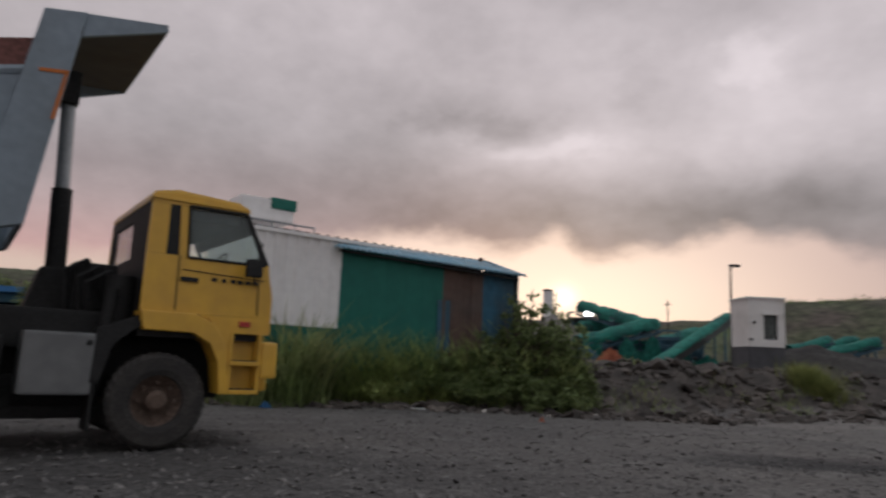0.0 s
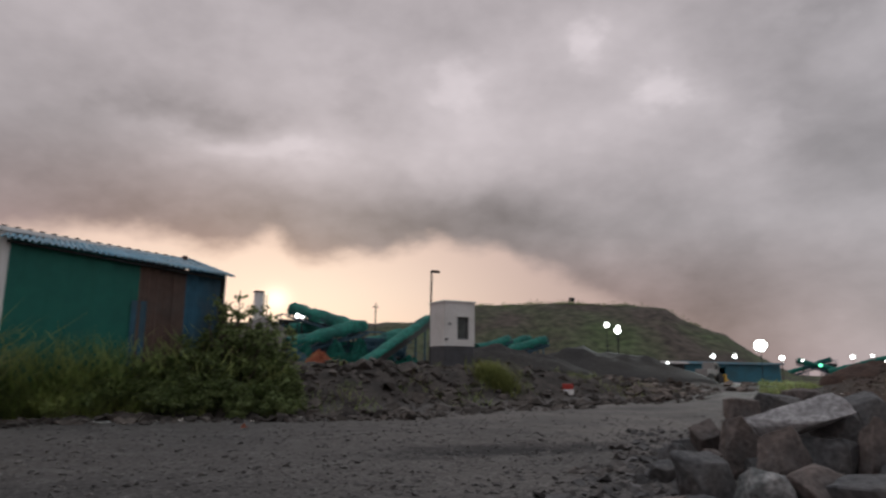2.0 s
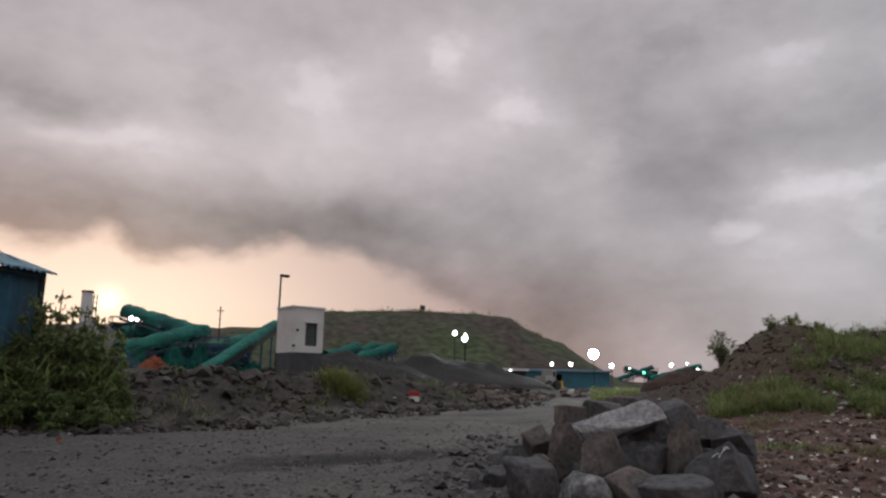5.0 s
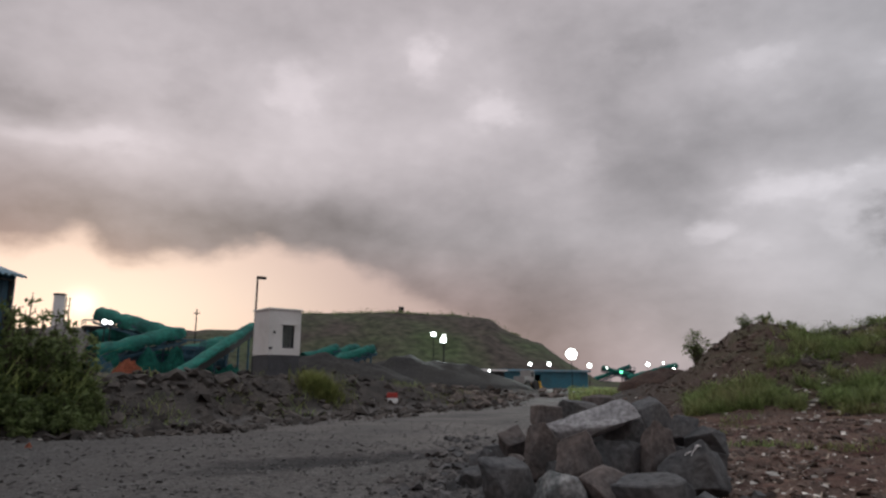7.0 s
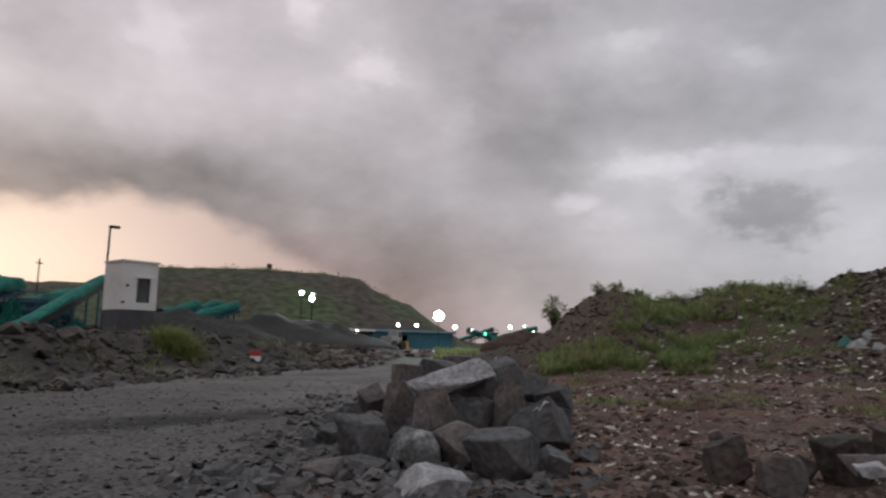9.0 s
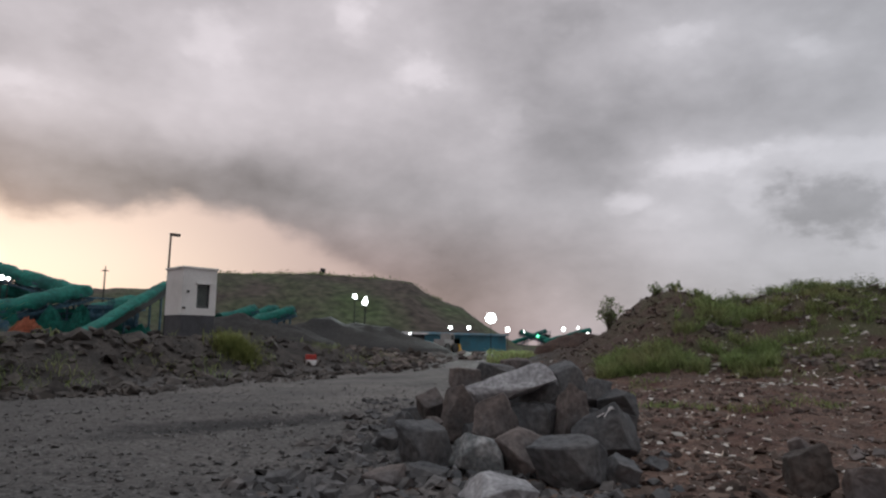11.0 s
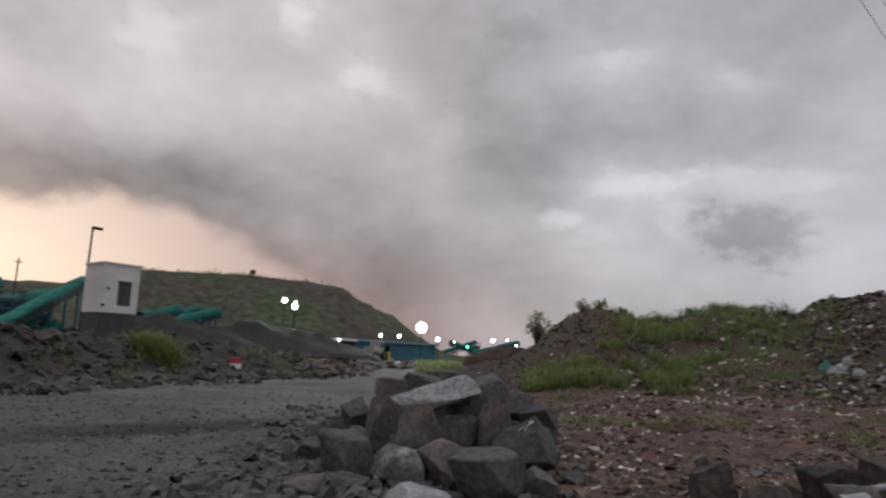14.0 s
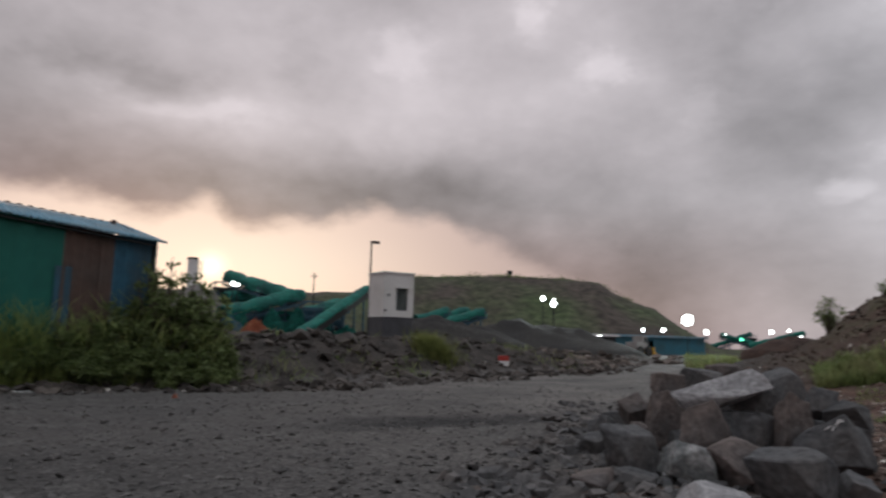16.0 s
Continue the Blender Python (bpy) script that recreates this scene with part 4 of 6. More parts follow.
        for k in range(1, 6):
            x = -1.75 - 0.72 * k
            part("side_rib", prism([(x - 0.05, 2.15 - 0.25 * k * 0.92), (x + 0.1, 2.2 - 0.25 * k * 0.92), (x + 0.28, 3.8 - 0.25 * k * 0.92), (x + 0.13, 3.75 - 0.25 * k * 0.92)], y - 0.045, y + 0.1), M_BODY, body)
        part("top_rail", tubed((-1.5, y + 0.03, 3.8), (-5.9, y + 0.03, 2.42), 0.06, seg=8), M_BODY, body)
        part("guard_skirt", prism([(-1.16, 4.26), (-1.14, 4.52), (-0.34, 4.66), (-0.33, 4.58)], y - 0.02, y + 0.04), M_BODY, body)
    part("front_wall", prism([(-1.5, 2.2), (-1.44, 2.2), (-1.2, 4.5), (-1.26, 4.5)], 0, Wd), M_BODY, body)
    part("floor", prism([(-1.7, 2.08), (-1.68, 2.18), (-5.85, 1.2), (-5.85, 1.1)], 0, Wd), M_BODY, body)
    part("cab_guard", prism([(-1.16, 4.5), (-1.15, 4.54), (-0.33, 4.66), (-0.33, 4.58)], 0.0, Wd + 0.02), M_UNDER_SHADE, body, "cab guard coloured darker for the shade on its underside")
    part("tailgate", prism([(-5.95, 1.2), (-5.88, 1.2), (-5.9, 2.75), (-5.97, 2.75)], 0, Wd), M_BODY, body)
    for y in (-0.06, Wd):
        bm = bmesh.new()
        p = [(-1.5, 3.8), (-1.24, 3.84), (-1.24, 3.8), (-1.5, 3.765)]
        q = [(-1.275, 3.82), (-1.24, 3.84), (-1.31, 3.3), (-1.345, 3.3)]
        for pts in (p, q):
            pm = prism(pts, y - 0.06 if y < 1 else y + 0.1, y - 0.05 if y < 1 else y + 0.112)
            me = bpy.data.meshes.new("stripe")
            pm.to_mesh(me)
            pm.free()
            bm.from_mesh(me)
        part("orange_mark", bm, M_ORANGE, body, "orange painted corner mark")
    hoist = bmesh.new()
    tube(hoist, (-0.98, 1.1, 1.3), (-1.04, 1.1, 2.85), 0.11, seg=16)
    part("hoist_cylinder", hoist, M_BLACK, g)
    part("hoist_stage", tubed((-1.04, 1.1, 2.8), (-1.1, 1.1, 3.95), 0.08, seg=16), M_STEEL, g, "pale steel telescopic stage")
    part("hoist_bracket", boxed(-1.3, -1.0, 0.95, 1.25, 3.85, 4.25, bevel=0.03), M_BLACK, g)


build_truck()


# ---- boulders heaped beside the road ----
def rock_mesh(seed, w, d, h, turn=0.0, rough=0.035):
    """A quarried stone: a skewed block with some corners broken off, turned, then brought to its size."""
    rnd = random.Random(seed)
    bm = bmesh.new()
    spin = Euler((rnd.uniform(-0.5, 0.5), rnd.uniform(-0.5, 0.5), radians(turn + rnd.uniform(-8, 8)))).to_matrix()
    pts = []
    for k in range(8):
        c = Vector((k % 2 * 2 - 1, k // 2 % 2 * 2 - 1, k // 4 * 2 - 1)) * rnd.uniform(0.72, 1.12)
        if rnd.random() < 0.7:
            for ax in range(3):
                q = c.copy()
                q[ax] -= math.copysign(rnd.uniform(0.15, 1.25), q[ax])
                pts.append(q)
        else:
            pts.append(c)
    pts = [spin @ p for p in pts]
    ext = [(min(p[i] for p in pts), max(p[i] for p in pts)) for i in range(3)]
    for p in pts:
        bm.verts.new([((p[i] - ext[i][0]) / (ext[i][1] - ext[i][0]) - 0.5) * q for i, q in enumerate((w, d, h))])
    bmesh.ops.convex_hull(bm, input=bm.verts)
    bmesh.ops.delete(bm, geom=[v for v in bm.verts if not v.link_faces], context="VERTS")
    bmesh.ops.dissolve_limit(bm, angle_limit=radians(9), verts=bm.verts, edges=bm.edges)
    s = min(w, d, h)
    bmesh.ops.bevel(bm, geom=list(bm.edges), offset=0.022 * s, segments=1, affect="EDGES", clamp_overlap=True)
    bmesh.ops.triangulate(bm, faces=bm.faces)
    for cut in (0.45, 0.3, 0.2):
        bmesh.ops.subdivide_edges(bm, edges=[e for e in bm.edges if e.calc_length() > cut * s], cuts=1, use_grid_fill=True)
        bmesh.ops.triangulate(bm, faces=bm.faces)
    bm.normal_update()
    for v in bm.verts:
        v.co += v.normal * rough * s * noise.fractal(v.co * (3.4 / s) + Vector((seed, 0, 0)), 0.8, 2.0, 4)
    return bm


M_BROWN = material("brown_basalt", (0.125, 0.102, 0.094), 0.85, spots=(0.08, 0.072, 0.071), scale=2.6, amount=0.9, fine_scale=18, bump=0.5, rand=0.2)
M_MOTTLED = material("mottled_stone", (0.13, 0.135, 0.135), 0.9, spots=(0.36, 0.355, 0.35), scale=7, amount=0.9, fine_scale=26, bump=0.7)
ROCKS = {"dark": (M_STONE, "dark grey angular basalt boulder in the roadside heap"), "brown": (M_BROWN, "brownish basalt boulder in the roadside heap"),
         "pale": (M_STONE_PALE, "pale weathered stone slab in the roadside heap"), "mottled": (M_MOTTLED, "mottled grey and white round boulder in the heap")}
M_EARTHY = material("earthy_stone", (0.05, 0.043, 0.039), 0.9, spots=(0.075, 0.058, 0.05), scale=3, amount=0.8, fine_scale=18, bump=0.6, rand=0.25)
ROCKS["earthy"] = (M_EARTHY, "dark rough boulder caked with earth on the soil")
COUNT = [0]


def boulder(kind, x, y, z, w, h, turn=15.0, tilt=0.0, deep=None):
    """A boulder by its middle, with its width across the view and its height; it reaches down to the ground or the stones below."""
    COUNT[0] += 1
    mat, label = ROCKS[kind]
    az = math.degrees(math.atan2(x, y))
    gz = height(x, y)
    low = z - h / 2
    if low - gz < 0.16:
        low = gz - 0.05
    zc, hh = (z + h / 2 + low) / 2, z + h / 2 - low
    ob = part("boulder", rock_mesh(COUNT[0] * 7 + 3, w * 1.04, (deep or w), hh * 1.03, turn), mat)
    ob.matrix_world = pose(x, y, zc, 0, tilt, -az)
    tagged(ob, label, "boulder", "heap of boulders")
    return ob


boulder("dark", 4.43, 4.63, 0.19, 0.54, 0.44, turn=35)
boulder("mottled", 4.64, 4.20, 0.16, 0.48, 0.36, turn=10)
boulder("pale", 3.82, 3.24, 0.08, 0.56, 0.26, deep=0.5, turn=25)
boulder("brown", 5.00, 3.94, 0.15, 0.66, 0.46, turn=40)
boulder("dark", 4.77, 3.33, 0.16, 0.64, 0.44, turn=-30)
boulder("brown", 5.61, 5.36, 0.38, 0.37, 0.55, tilt=14, turn=30)
boulder("brown", 5.68, 5.85, 0.39, 0.39, 0.44, tilt=10, turn=20)
boulder("brown", 5.57, 4.74, 0.36, 0.51, 0.52, turn=45)
boulder("pale", 6.23, 5.12, 0.63, 1.01, 0.33, tilt=-19, deep=0.6, turn=8)
boulder("dark", 5.80, 4.38, 0.34, 0.36, 0.36, turn=-25)
boulder("brown", 5.95, 4.09, 0.37, 0.41, 0.70, tilt=8, turn=30)
marked = boulder("dark", 5.87, 3.66, 0.30, 0.60, 0.55, turn=-22)


def scribble(ob, strokes):
    """White paint strokes laid on a stone's face; each stroke runs between offsets across and up from its middle."""
    bm = bmesh.new()
    inv = ob.matrix_world.inverted()
    for u0, v0, u1, v1 in strokes:
        prev = None
        for k in range(7):
            u, v = u0 + (u1 - u0) * k / 6, v0 + (v1 - v0) * k / 6
            a = inv @ Vector((4.98 + 0.53 * u, 3.1 - 0.85 * u, 0.56 + v))
            hit, place, normal, _ = ob.ray_cast(a, inv.to_3x3() @ Vector((0.85, 0.53, -0.08)))
            if hit and prev is not None:
                tube(bm, prev, place + normal * 0.002, 0.0045, seg=5)
            prev = place + normal * 0.002 if hit else None
    if bm.verts:
        part("paint_mark", bm, M_WHITE, ob, "white paint scribble")


scribble(marked, ((-0.07, -0.05, -0.01, -0.01), (-0.01, -0.05, 0.05, 0.05), (0.02, 0.0, 0.07, 0.05), (0.03, 0.04, 0.08, 0.03)))
boulder("dark", 7.36, 5.12, 0.65, 0.59, 0.54, turn=35)
boulder("dark", 6.67, 5.06, 0.46, 0.51, 0.55, turn=20)
boulder("dark", 6.80, 4.34, 0.55, 0.35, 0.37, turn=30)
boulder("dark", 6.84, 4.10, 0.47, 0.43, 0.32, turn=-15)
boulder("brown", 6.91, 6.46, 0.58, 0.45, 0.40, turn=30)
boulder("dark", 7.77, 6.71, 0.66, 0.66, 0.37, turn=-20)
boulder("brown", 8.65, 6.91, 0.69, 0.63, 0.40, turn=35)
boulder("dark", 4.01, 4.19, 0.04, 0.41, 0.21, turn=20)
boulder("dark", 5.12, 3.07, 0.10, 0.35, 0.26, turn=30)
boulder("brown", 3.68, 4.29, 0.04, 0.36, 0.22, turn=-20, deep=0.5)
boulder("brown", 5.08, 5.18, 0.31, 0.18, 0.11, turn=10)
boulder("pale", 4.45, 4.26, 0.04, 0.07, 0.07)
boulder("dark", 4.56, 4.98, 0.08, 0.27, 0.22, turn=30)
boulder("dark", 4.88, 5.63, 0.13, 0.32, 0.19, turn=-20)
boulder("dark", 5.62, 6.31, 0.22, 0.38, 0.16, turn=-35)
boulder("dark", 6.26, 6.81, 0.23, 0.31, 0.13, turn=10)
boulder("brown", 4.86, 3.64, 0.13, 0.14, 0.09)
# lower stones on which the upper ones rest
boulder("dark", 6.45, 5.05, 0.14, 1.0, 0.62, deep=1.0)
boulder("brown", 7.25, 5.0, 0.18, 0.9, 0.66, deep=0.9)
boulder("dark", 6.75, 4.3, 0.15, 0.8, 0.56, deep=0.7)
boulder("brown", 7.0, 6.3, 0.16, 0.8, 0.6, deep=0.9)
boulder("dark", 7.9, 6.6, 0.2, 1.1, 0.7, deep=1.0)
boulder("brown", 8.7, 6.9, 0.24, 1.1, 0.7, deep=1.2)
boulder("dark", 5.8, 5.2, 0.06, 0.6, 0.4, deep=0.6)
boulder("dark", 5.5, 4.45, 0.05, 0.5, 0.36, deep=0.5)
boulder("brown", 9.5, 7.6, 0.3, 0.9, 0.6, turn=30, deep=1.0)
LOOSE = {"earthy": "dark rough boulder caked with earth on the soil", "brown": "earth-brown rubble boulder on the littered soil", "pale": "pale broken stone lying on the littered soil"}
for kind, x, y, z, w, h, turn in (
    ("earthy", 5.94, 1.90, 0.24, 0.42, 0.41, 20),
    ("brown", 6.07, 2.00, 0.33, 0.21, 0.21, -20),
    ("earthy", 6.29, 1.14, 0.31, 0.51, 0.34, 35),
    ("earthy", 6.74, 0.84, 0.35, 0.39, 0.32, -20),
    ("brown", 5.72, 0.89, 0.31, 0.38, 0.19, 15),
    ("pale", 6.15, 0.74, 0.32, 0.19, 0.12, 15),
    ("earthy", 6.07, 0.55, 0.35, 0.36, 0.28, 30),
    ("pale", 5.54, 0.81, 0.31, 0.26, 0.11, 15),
    ("brown", 5.81, 1.46, 0.21, 0.40, 0.20, 15),
    ("brown", 6.23, 1.43, 0.21, 0.32, 0.15, 20),
    ("earthy", 6.98, 0.51, 0.43, 0.35, 0.25, 10),
):
    tagged(boulder(kind, x, y, z - 0.03, w * 0.9, h * 0.88, turn), LOOSE[kind], "boulder", "loose boulders on the soil")


# ---- loose stones, rubble and litter ----
M_SLOPE = material("slope_clod", (0.07, 0.047, 0.038), 0.95, spots=(0.05, 0.037, 0.032), scale=1.2, amount=0.9, fine_scale=9, island=0.45, bump=0.3)
M_BRICKBIT = material("brick_rubble", (0.13, 0.075, 0.058), 0.9, spots=(0.1, 0.065, 0.055), scale=3, amount=0.9, fine_scale=20, island=0.4, bump=0.2)
M_MOUND = material("mound_stone", (0.125, 0.102, 0.089), 0.92, spots=(0.078, 0.062, 0.054), scale=1.2, amount=0.9, fine_scale=9, island=0.55, bump=0.3)
M_RUBBLE = material("roadside_stone", (0.086, 0.083, 0.084), 0.85, spots=(0.12, 0.105, 0.097), scale=1.5, amount=0.8, fine_scale=14, island=0.35, bump=0.3)
M_CLOD = material("soil_clod", (0.138, 0.098, 0.08), 0.95, spots=(0.095, 0.072, 0.06), scale=1.0, amount=0.9, fine_scale=10, island=0.5, bump=0.2)
M_SHARD = material("splintered_scrap", (0.33, 0.27, 0.22), 0.85, spots=(0.16, 0.115, 0.09), scale=1.5, fine_scale=12, island=0.6, bump=0.0)
M_BANK = material("bank_stone", (0.08, 0.068, 0.06), 0.92, spots=(0.046, 0.04, 0.037), scale=1.2, amount=0.9, fine_scale=9, island=0.5, bump=0.3)

def scatter(name, label, category, mat, n, place, size, flat, seed, kind="stuff", stretch=(0.7, 1.4)):
    """Many small angular lumps in one mesh; place(rnd) gives a plan point or None."""
    rnd = random.Random(seed)
    base = [(1, 0, -0.3), (-0.5, 0.87, -0.3), (-0.5, -0.87, -0.3), (0.5, 0.7, 0.35), (-0.9, 0.1, 0.4), (0.45, -0.75, 0.3), (0.0, 0.0, 0.75)]
    tri = [(0, 1, 3), (1, 4, 3), (1, 2, 4), (2, 5, 4), (2, 0, 5), (0, 3, 5), (3, 4, 6), (4, 5, 6), (5, 3, 6)]
    verts, faces, made = [], [], 0
    while made < n:
        p = place(rnd)
        if p is None:
            continue
        made += 1
        s = size(rnd, p)
        a, fl = rnd.uniform(0, 6.28), rnd.uniform(*flat)
        q = Euler((rnd.gauss(0, 0.35), rnd.gauss(0, 0.35), a)).to_matrix()
        ex = rnd.uniform(*stretch)
        z0 = height(*p)
        o = len(verts)
        for x, y, z in base:
            j = [rnd.uniform(0.75, 1.25) for _ in range(3)]
            x, y, z = x * j[0] * s * ex, y * j[1] * s, z * j[2] * s * fl
            v = q @ Vector((x, y, z))
            verts.append((p[0] + v.x, p[1] + v.y, z0 + v.z + 0.1 * s * fl))
        faces += [(o + i, o + k, o + l) for i, k, l in tri]
    me = bpy.data.meshes.new(name)
    me.from_pydata(verts, [], faces)
    me.materials.append(mat)
    return tagged(new(name, me), label, category, kind=kind)


def in_ring(a0, a1, d0, d1, test=None):
    def place(rnd):
        az, d = rnd.uniform(a0, a1), d0 * (d1 / d0) ** rnd.random()
        p = polar(az, d)
        return (p.x, p.y) if test is None or test(p.x, p.y, az, d) else None
    return place


edge_of = lambda x, y: 0.72 * x - 0.69 * y
scatter("road_gravel", "loose grey gravel lying on the road", "gravel", M_GRAVEL, 9000,
        in_ring(-34, 56, 4.3, 20, lambda x, y, az, d: y < toe(x) and edge_of(x, y) < 1.0), lambda r, p: r.choice((0.01, 0.013, 0.016, 0.016, 0.02, 0.026, 0.036)) * r.uniform(0.7, 1.4), (0.4, 0.9), 11)
scatter("roadside_rubble", "broken grey stones along the boulder heap", "rubble", M_RUBBLE, 1800,
        in_ring(26, 62, 4.4, 14, lambda x, y, az, d: -1.3 < edge_of(x, y) + 0.5 * fbm(x, y, 0.8) < 1.4), lambda r, p: 0.02 + 0.09 * r.random() ** 2.8, (0.6, 1.0), 12)
scatter("heap_chips", "small broken chips between the heaped boulders", "rubble", M_STONE, 260,
        in_ring(36, 64, 4.6, 10.5, lambda x, y, az, d: -1.2 < edge_of(x, y) < 2.4), lambda r, p: 0.03 + 0.09 * r.random() ** 2.5, (0.7, 1.1), 20)
scatter("bank_rubble", "dark broken rubble covering the roadside bank", "rubble", M_BANK, 2000,
        in_ring(-24, 48, 14.5, 46, lambda x, y, az, d: -0.5 < y - toe(x) < 4.5 and (fbm(x, y, 0.4, 6) > -0.15)), lambda r, p: 0.035 + 0.2 * r.random() ** 4.0, (0.6, 1.0), 13)
scatter("verge_rubble", "dark stones and clods along the road's edge", "rubble", M_BANK, 1300,
        in_ring(-22, 46, 12.5, 44, lambda x, y, az, d: -1.7 + 0.6 * fbm(x, y, 0.7, 5) < y - toe(x) < 0.5), lambda r, p: 0.025 + 0.16 * r.random() ** 3, (0.6, 1.0), 26)
scatter("bank_stones", "brown earthy stones on the roadside bank", "rubble", M_BANK, 260,
        in_ring(2, 48, 14.5, 46, lambda x, y, az, d: -0.3 < y - toe(x) < 4.0), lambda r, p: 0.1 + 0.25 * r.random() ** 2.0, (0.7, 1.0), 14)
scatter("waste_stones", "brown rubble stones on the waste ground", "rubble", M_CLOD, 5600,
        in_ring(50, 100, 5, 32, lambda x, y, az, d: edge_of(x, y) > 0.6 and fbm(x, y, 0.5, 1) > -0.3), lambda r, p: (0.01 + 0.05 * r.random() ** 3.5) * (1 + 0.05 * math.hypot(*p)), (0.5, 1.0), 15)
scatter("mound_rubble", "grey broken rubble covering the bare waste mound", "rubble", M_MOUND, 12000,
        in_ring(66, 99, 20, 34, lambda x, y, az, d: az > 78.5 + 1.2 * fbm(x, y, 0.5, 3) or fbm(x, y, 0.45, 2) > 0.22), lambda r, p: 0.02 + 0.15 * r.random() ** 4.2, (0.5, 1.0), 16)
scatter("slope_clods", "dark reddish brown clods on the mound's bare slope", "rubble", M_SLOPE, 3800,
        in_ring(54, 68, 21, 34), lambda r, p: 0.015 + 0.1 * r.random() ** 6, (0.6, 1.0), 29)
scatter("loose_rubble", "dark broken stones between the loose boulders", "rubble", M_BROWN, 150,
        in_ring(75, 92, 7.0, 10.5), lambda r, p: 0.02 + 0.09 * r.random() ** 3, (0.6, 1.0), 35)
scatter("brick_bits", "broken red brick bits on the waste ground", "rubble", M_BRICKBIT, 600,
        in_ring(56, 99, 6, 27, lambda x, y, az, d: edge_of(x, y) > 1.2 and fbm(x, y, 0.4, 41) > 0.05), lambda r, p: (0.012 + 0.04 * r.random() ** 2.5) * (1 + 0.04 * math.hypot(*p)), (0.5, 0.9), 30)
scatter("waste_slabs", "flat pale broken slabs and scraps on the waste ground", "rubble", M_LITTER, 150,
        in_ring(58, 99, 7, 26, lambda x, y, az, d: edge_of(x, y) > 1.5 and fbm(x, y, 0.5, 44) > 0.0), lambda r, p: (0.03 + 0.055 * r.random() ** 2) * (1 + 0.03 * math.hypot(*p)), (0.12, 0.35), 33)
scatter("litter", "scraps of pale litter strewn over the waste ground", "litter", M_LITTER, 3600,
        in_ring(52, 100, 5.2, 30, lambda x, y, az, d: edge_of(x, y) > 0.9 and fbm(x, y, 0.7, 12) > -0.25), lambda r, p: (0.005 + 0.028 * r.random() ** 5) * (1 + 0.06 * math.hypot(*p)), (0.15, 0.6), 17)
scatter("waste_shards", "splintered pale and brown scraps on the waste ground", "litter", M_SHARD, 1500,
        in_ring(54, 99, 5.2, 27, lambda x, y, az, d: edge_of(x, y) > 1.0 and fbm(x, y, 0.6, 47) > -0.1), lambda r, p: (0.004 + 0.012 * r.random() ** 2.5) * (1 + 0.09 * math.hypot(*p)), (0.2, 0.6), 36, stretch=(1.5, 4.5))
scatter("dark_clods", "dark damp clods of earth on the waste ground", "rubble", M_SLOPE, 1500,
        in_ring(54, 99, 5.2, 24, lambda x, y, az, d: edge_of(x, y) > 0.8 and fbm(x, y, 0.45, 49) > 0.0), lambda r, p: (0.012 + 0.05 * r.random() ** 3) * (1 + 0.05 * math.hypot(*p)), (0.4, 0.9), 37)
scatter("mound_litter", "pale rubbish bits on the slope of the waste mound", "litter", M_LITTER, 2600,
        in_ring(65, 98, 19, 31, lambda x, y, az, d: fbm(x, y, 0.5, 31) > -0.1 or az > 79), lambda r, p: 0.015 + 0.075 * r.random() ** 3, (0.2, 0.8), 19, stretch=(0.8, 2.4))
scatter("road_end_rubble", "larger brown and grey stones along the far bank", "rubble", M_MOUND, 260,
        in_ring(37, 48.5, 27, 60, lambda x, y, az, d: -0.6 < y - toe(x) < 5.0), lambda r, p: 0.1 + 0.32 * r.random() ** 2.5, (0.6, 1.0), 34)
scatter("road_litter", "few pale scraps along the road edge", "litter", M_LITTER, 90,
        in_ring(-20, 48, 12, 26, lambda x, y, az, d: -1.8 < y - toe(x) < 2.0), lambda r, p: 0.03 + 0.1 * r.random() ** 2, (0.1, 0.4), 18)


# ---- plants ----
def grass(name, label, n, place, tall, seed, mat=M_GRASS, width=0.012, bend=(0.2, 1.0)):
    rnd = random.Random(seed)
    verts, faces, made = [], [], 0
    while made < n:
        p = place(rnd)
        if p is None:
            continue
        made += 1
        h = tall(rnd, p)
        a = rnd.uniform(0, 6.28)
        lean = rnd.uniform(*bend) * h
        wx, wy = math.cos(a + 1.57) * width * (0.6 + h), math.sin(a + 1.57) * width * (0.6 + h)
        dx, dy = math.cos(a) * lean, math.sin(a) * lean
        z = height(*p) - 0.02
        o = len(verts)
        for t, s in ((0, 1.0), (0.55, 0.85)):
            q = t * t
            verts.append((p[0] + dx * q - wx * s, p[1] + dy * q - wy * s, z + h * t))
            verts.append((p[0] + dx * q + wx * s, p[1] + dy * q + wy * s, z + h * t))
        verts.append((p[0] + dx, p[1] + dy, z + h * rnd.uniform(0.8, 1.0)))
        faces += [(o, o + 1, o + 3, o + 2), (o + 2, o + 3, o + 4)]
    me = bpy.data.meshes.new(name)
    me.from_pydata(verts, [], faces)
    me.materials.append(mat)
    return tagged(new(name, me), label, "grass", kind="stuff")


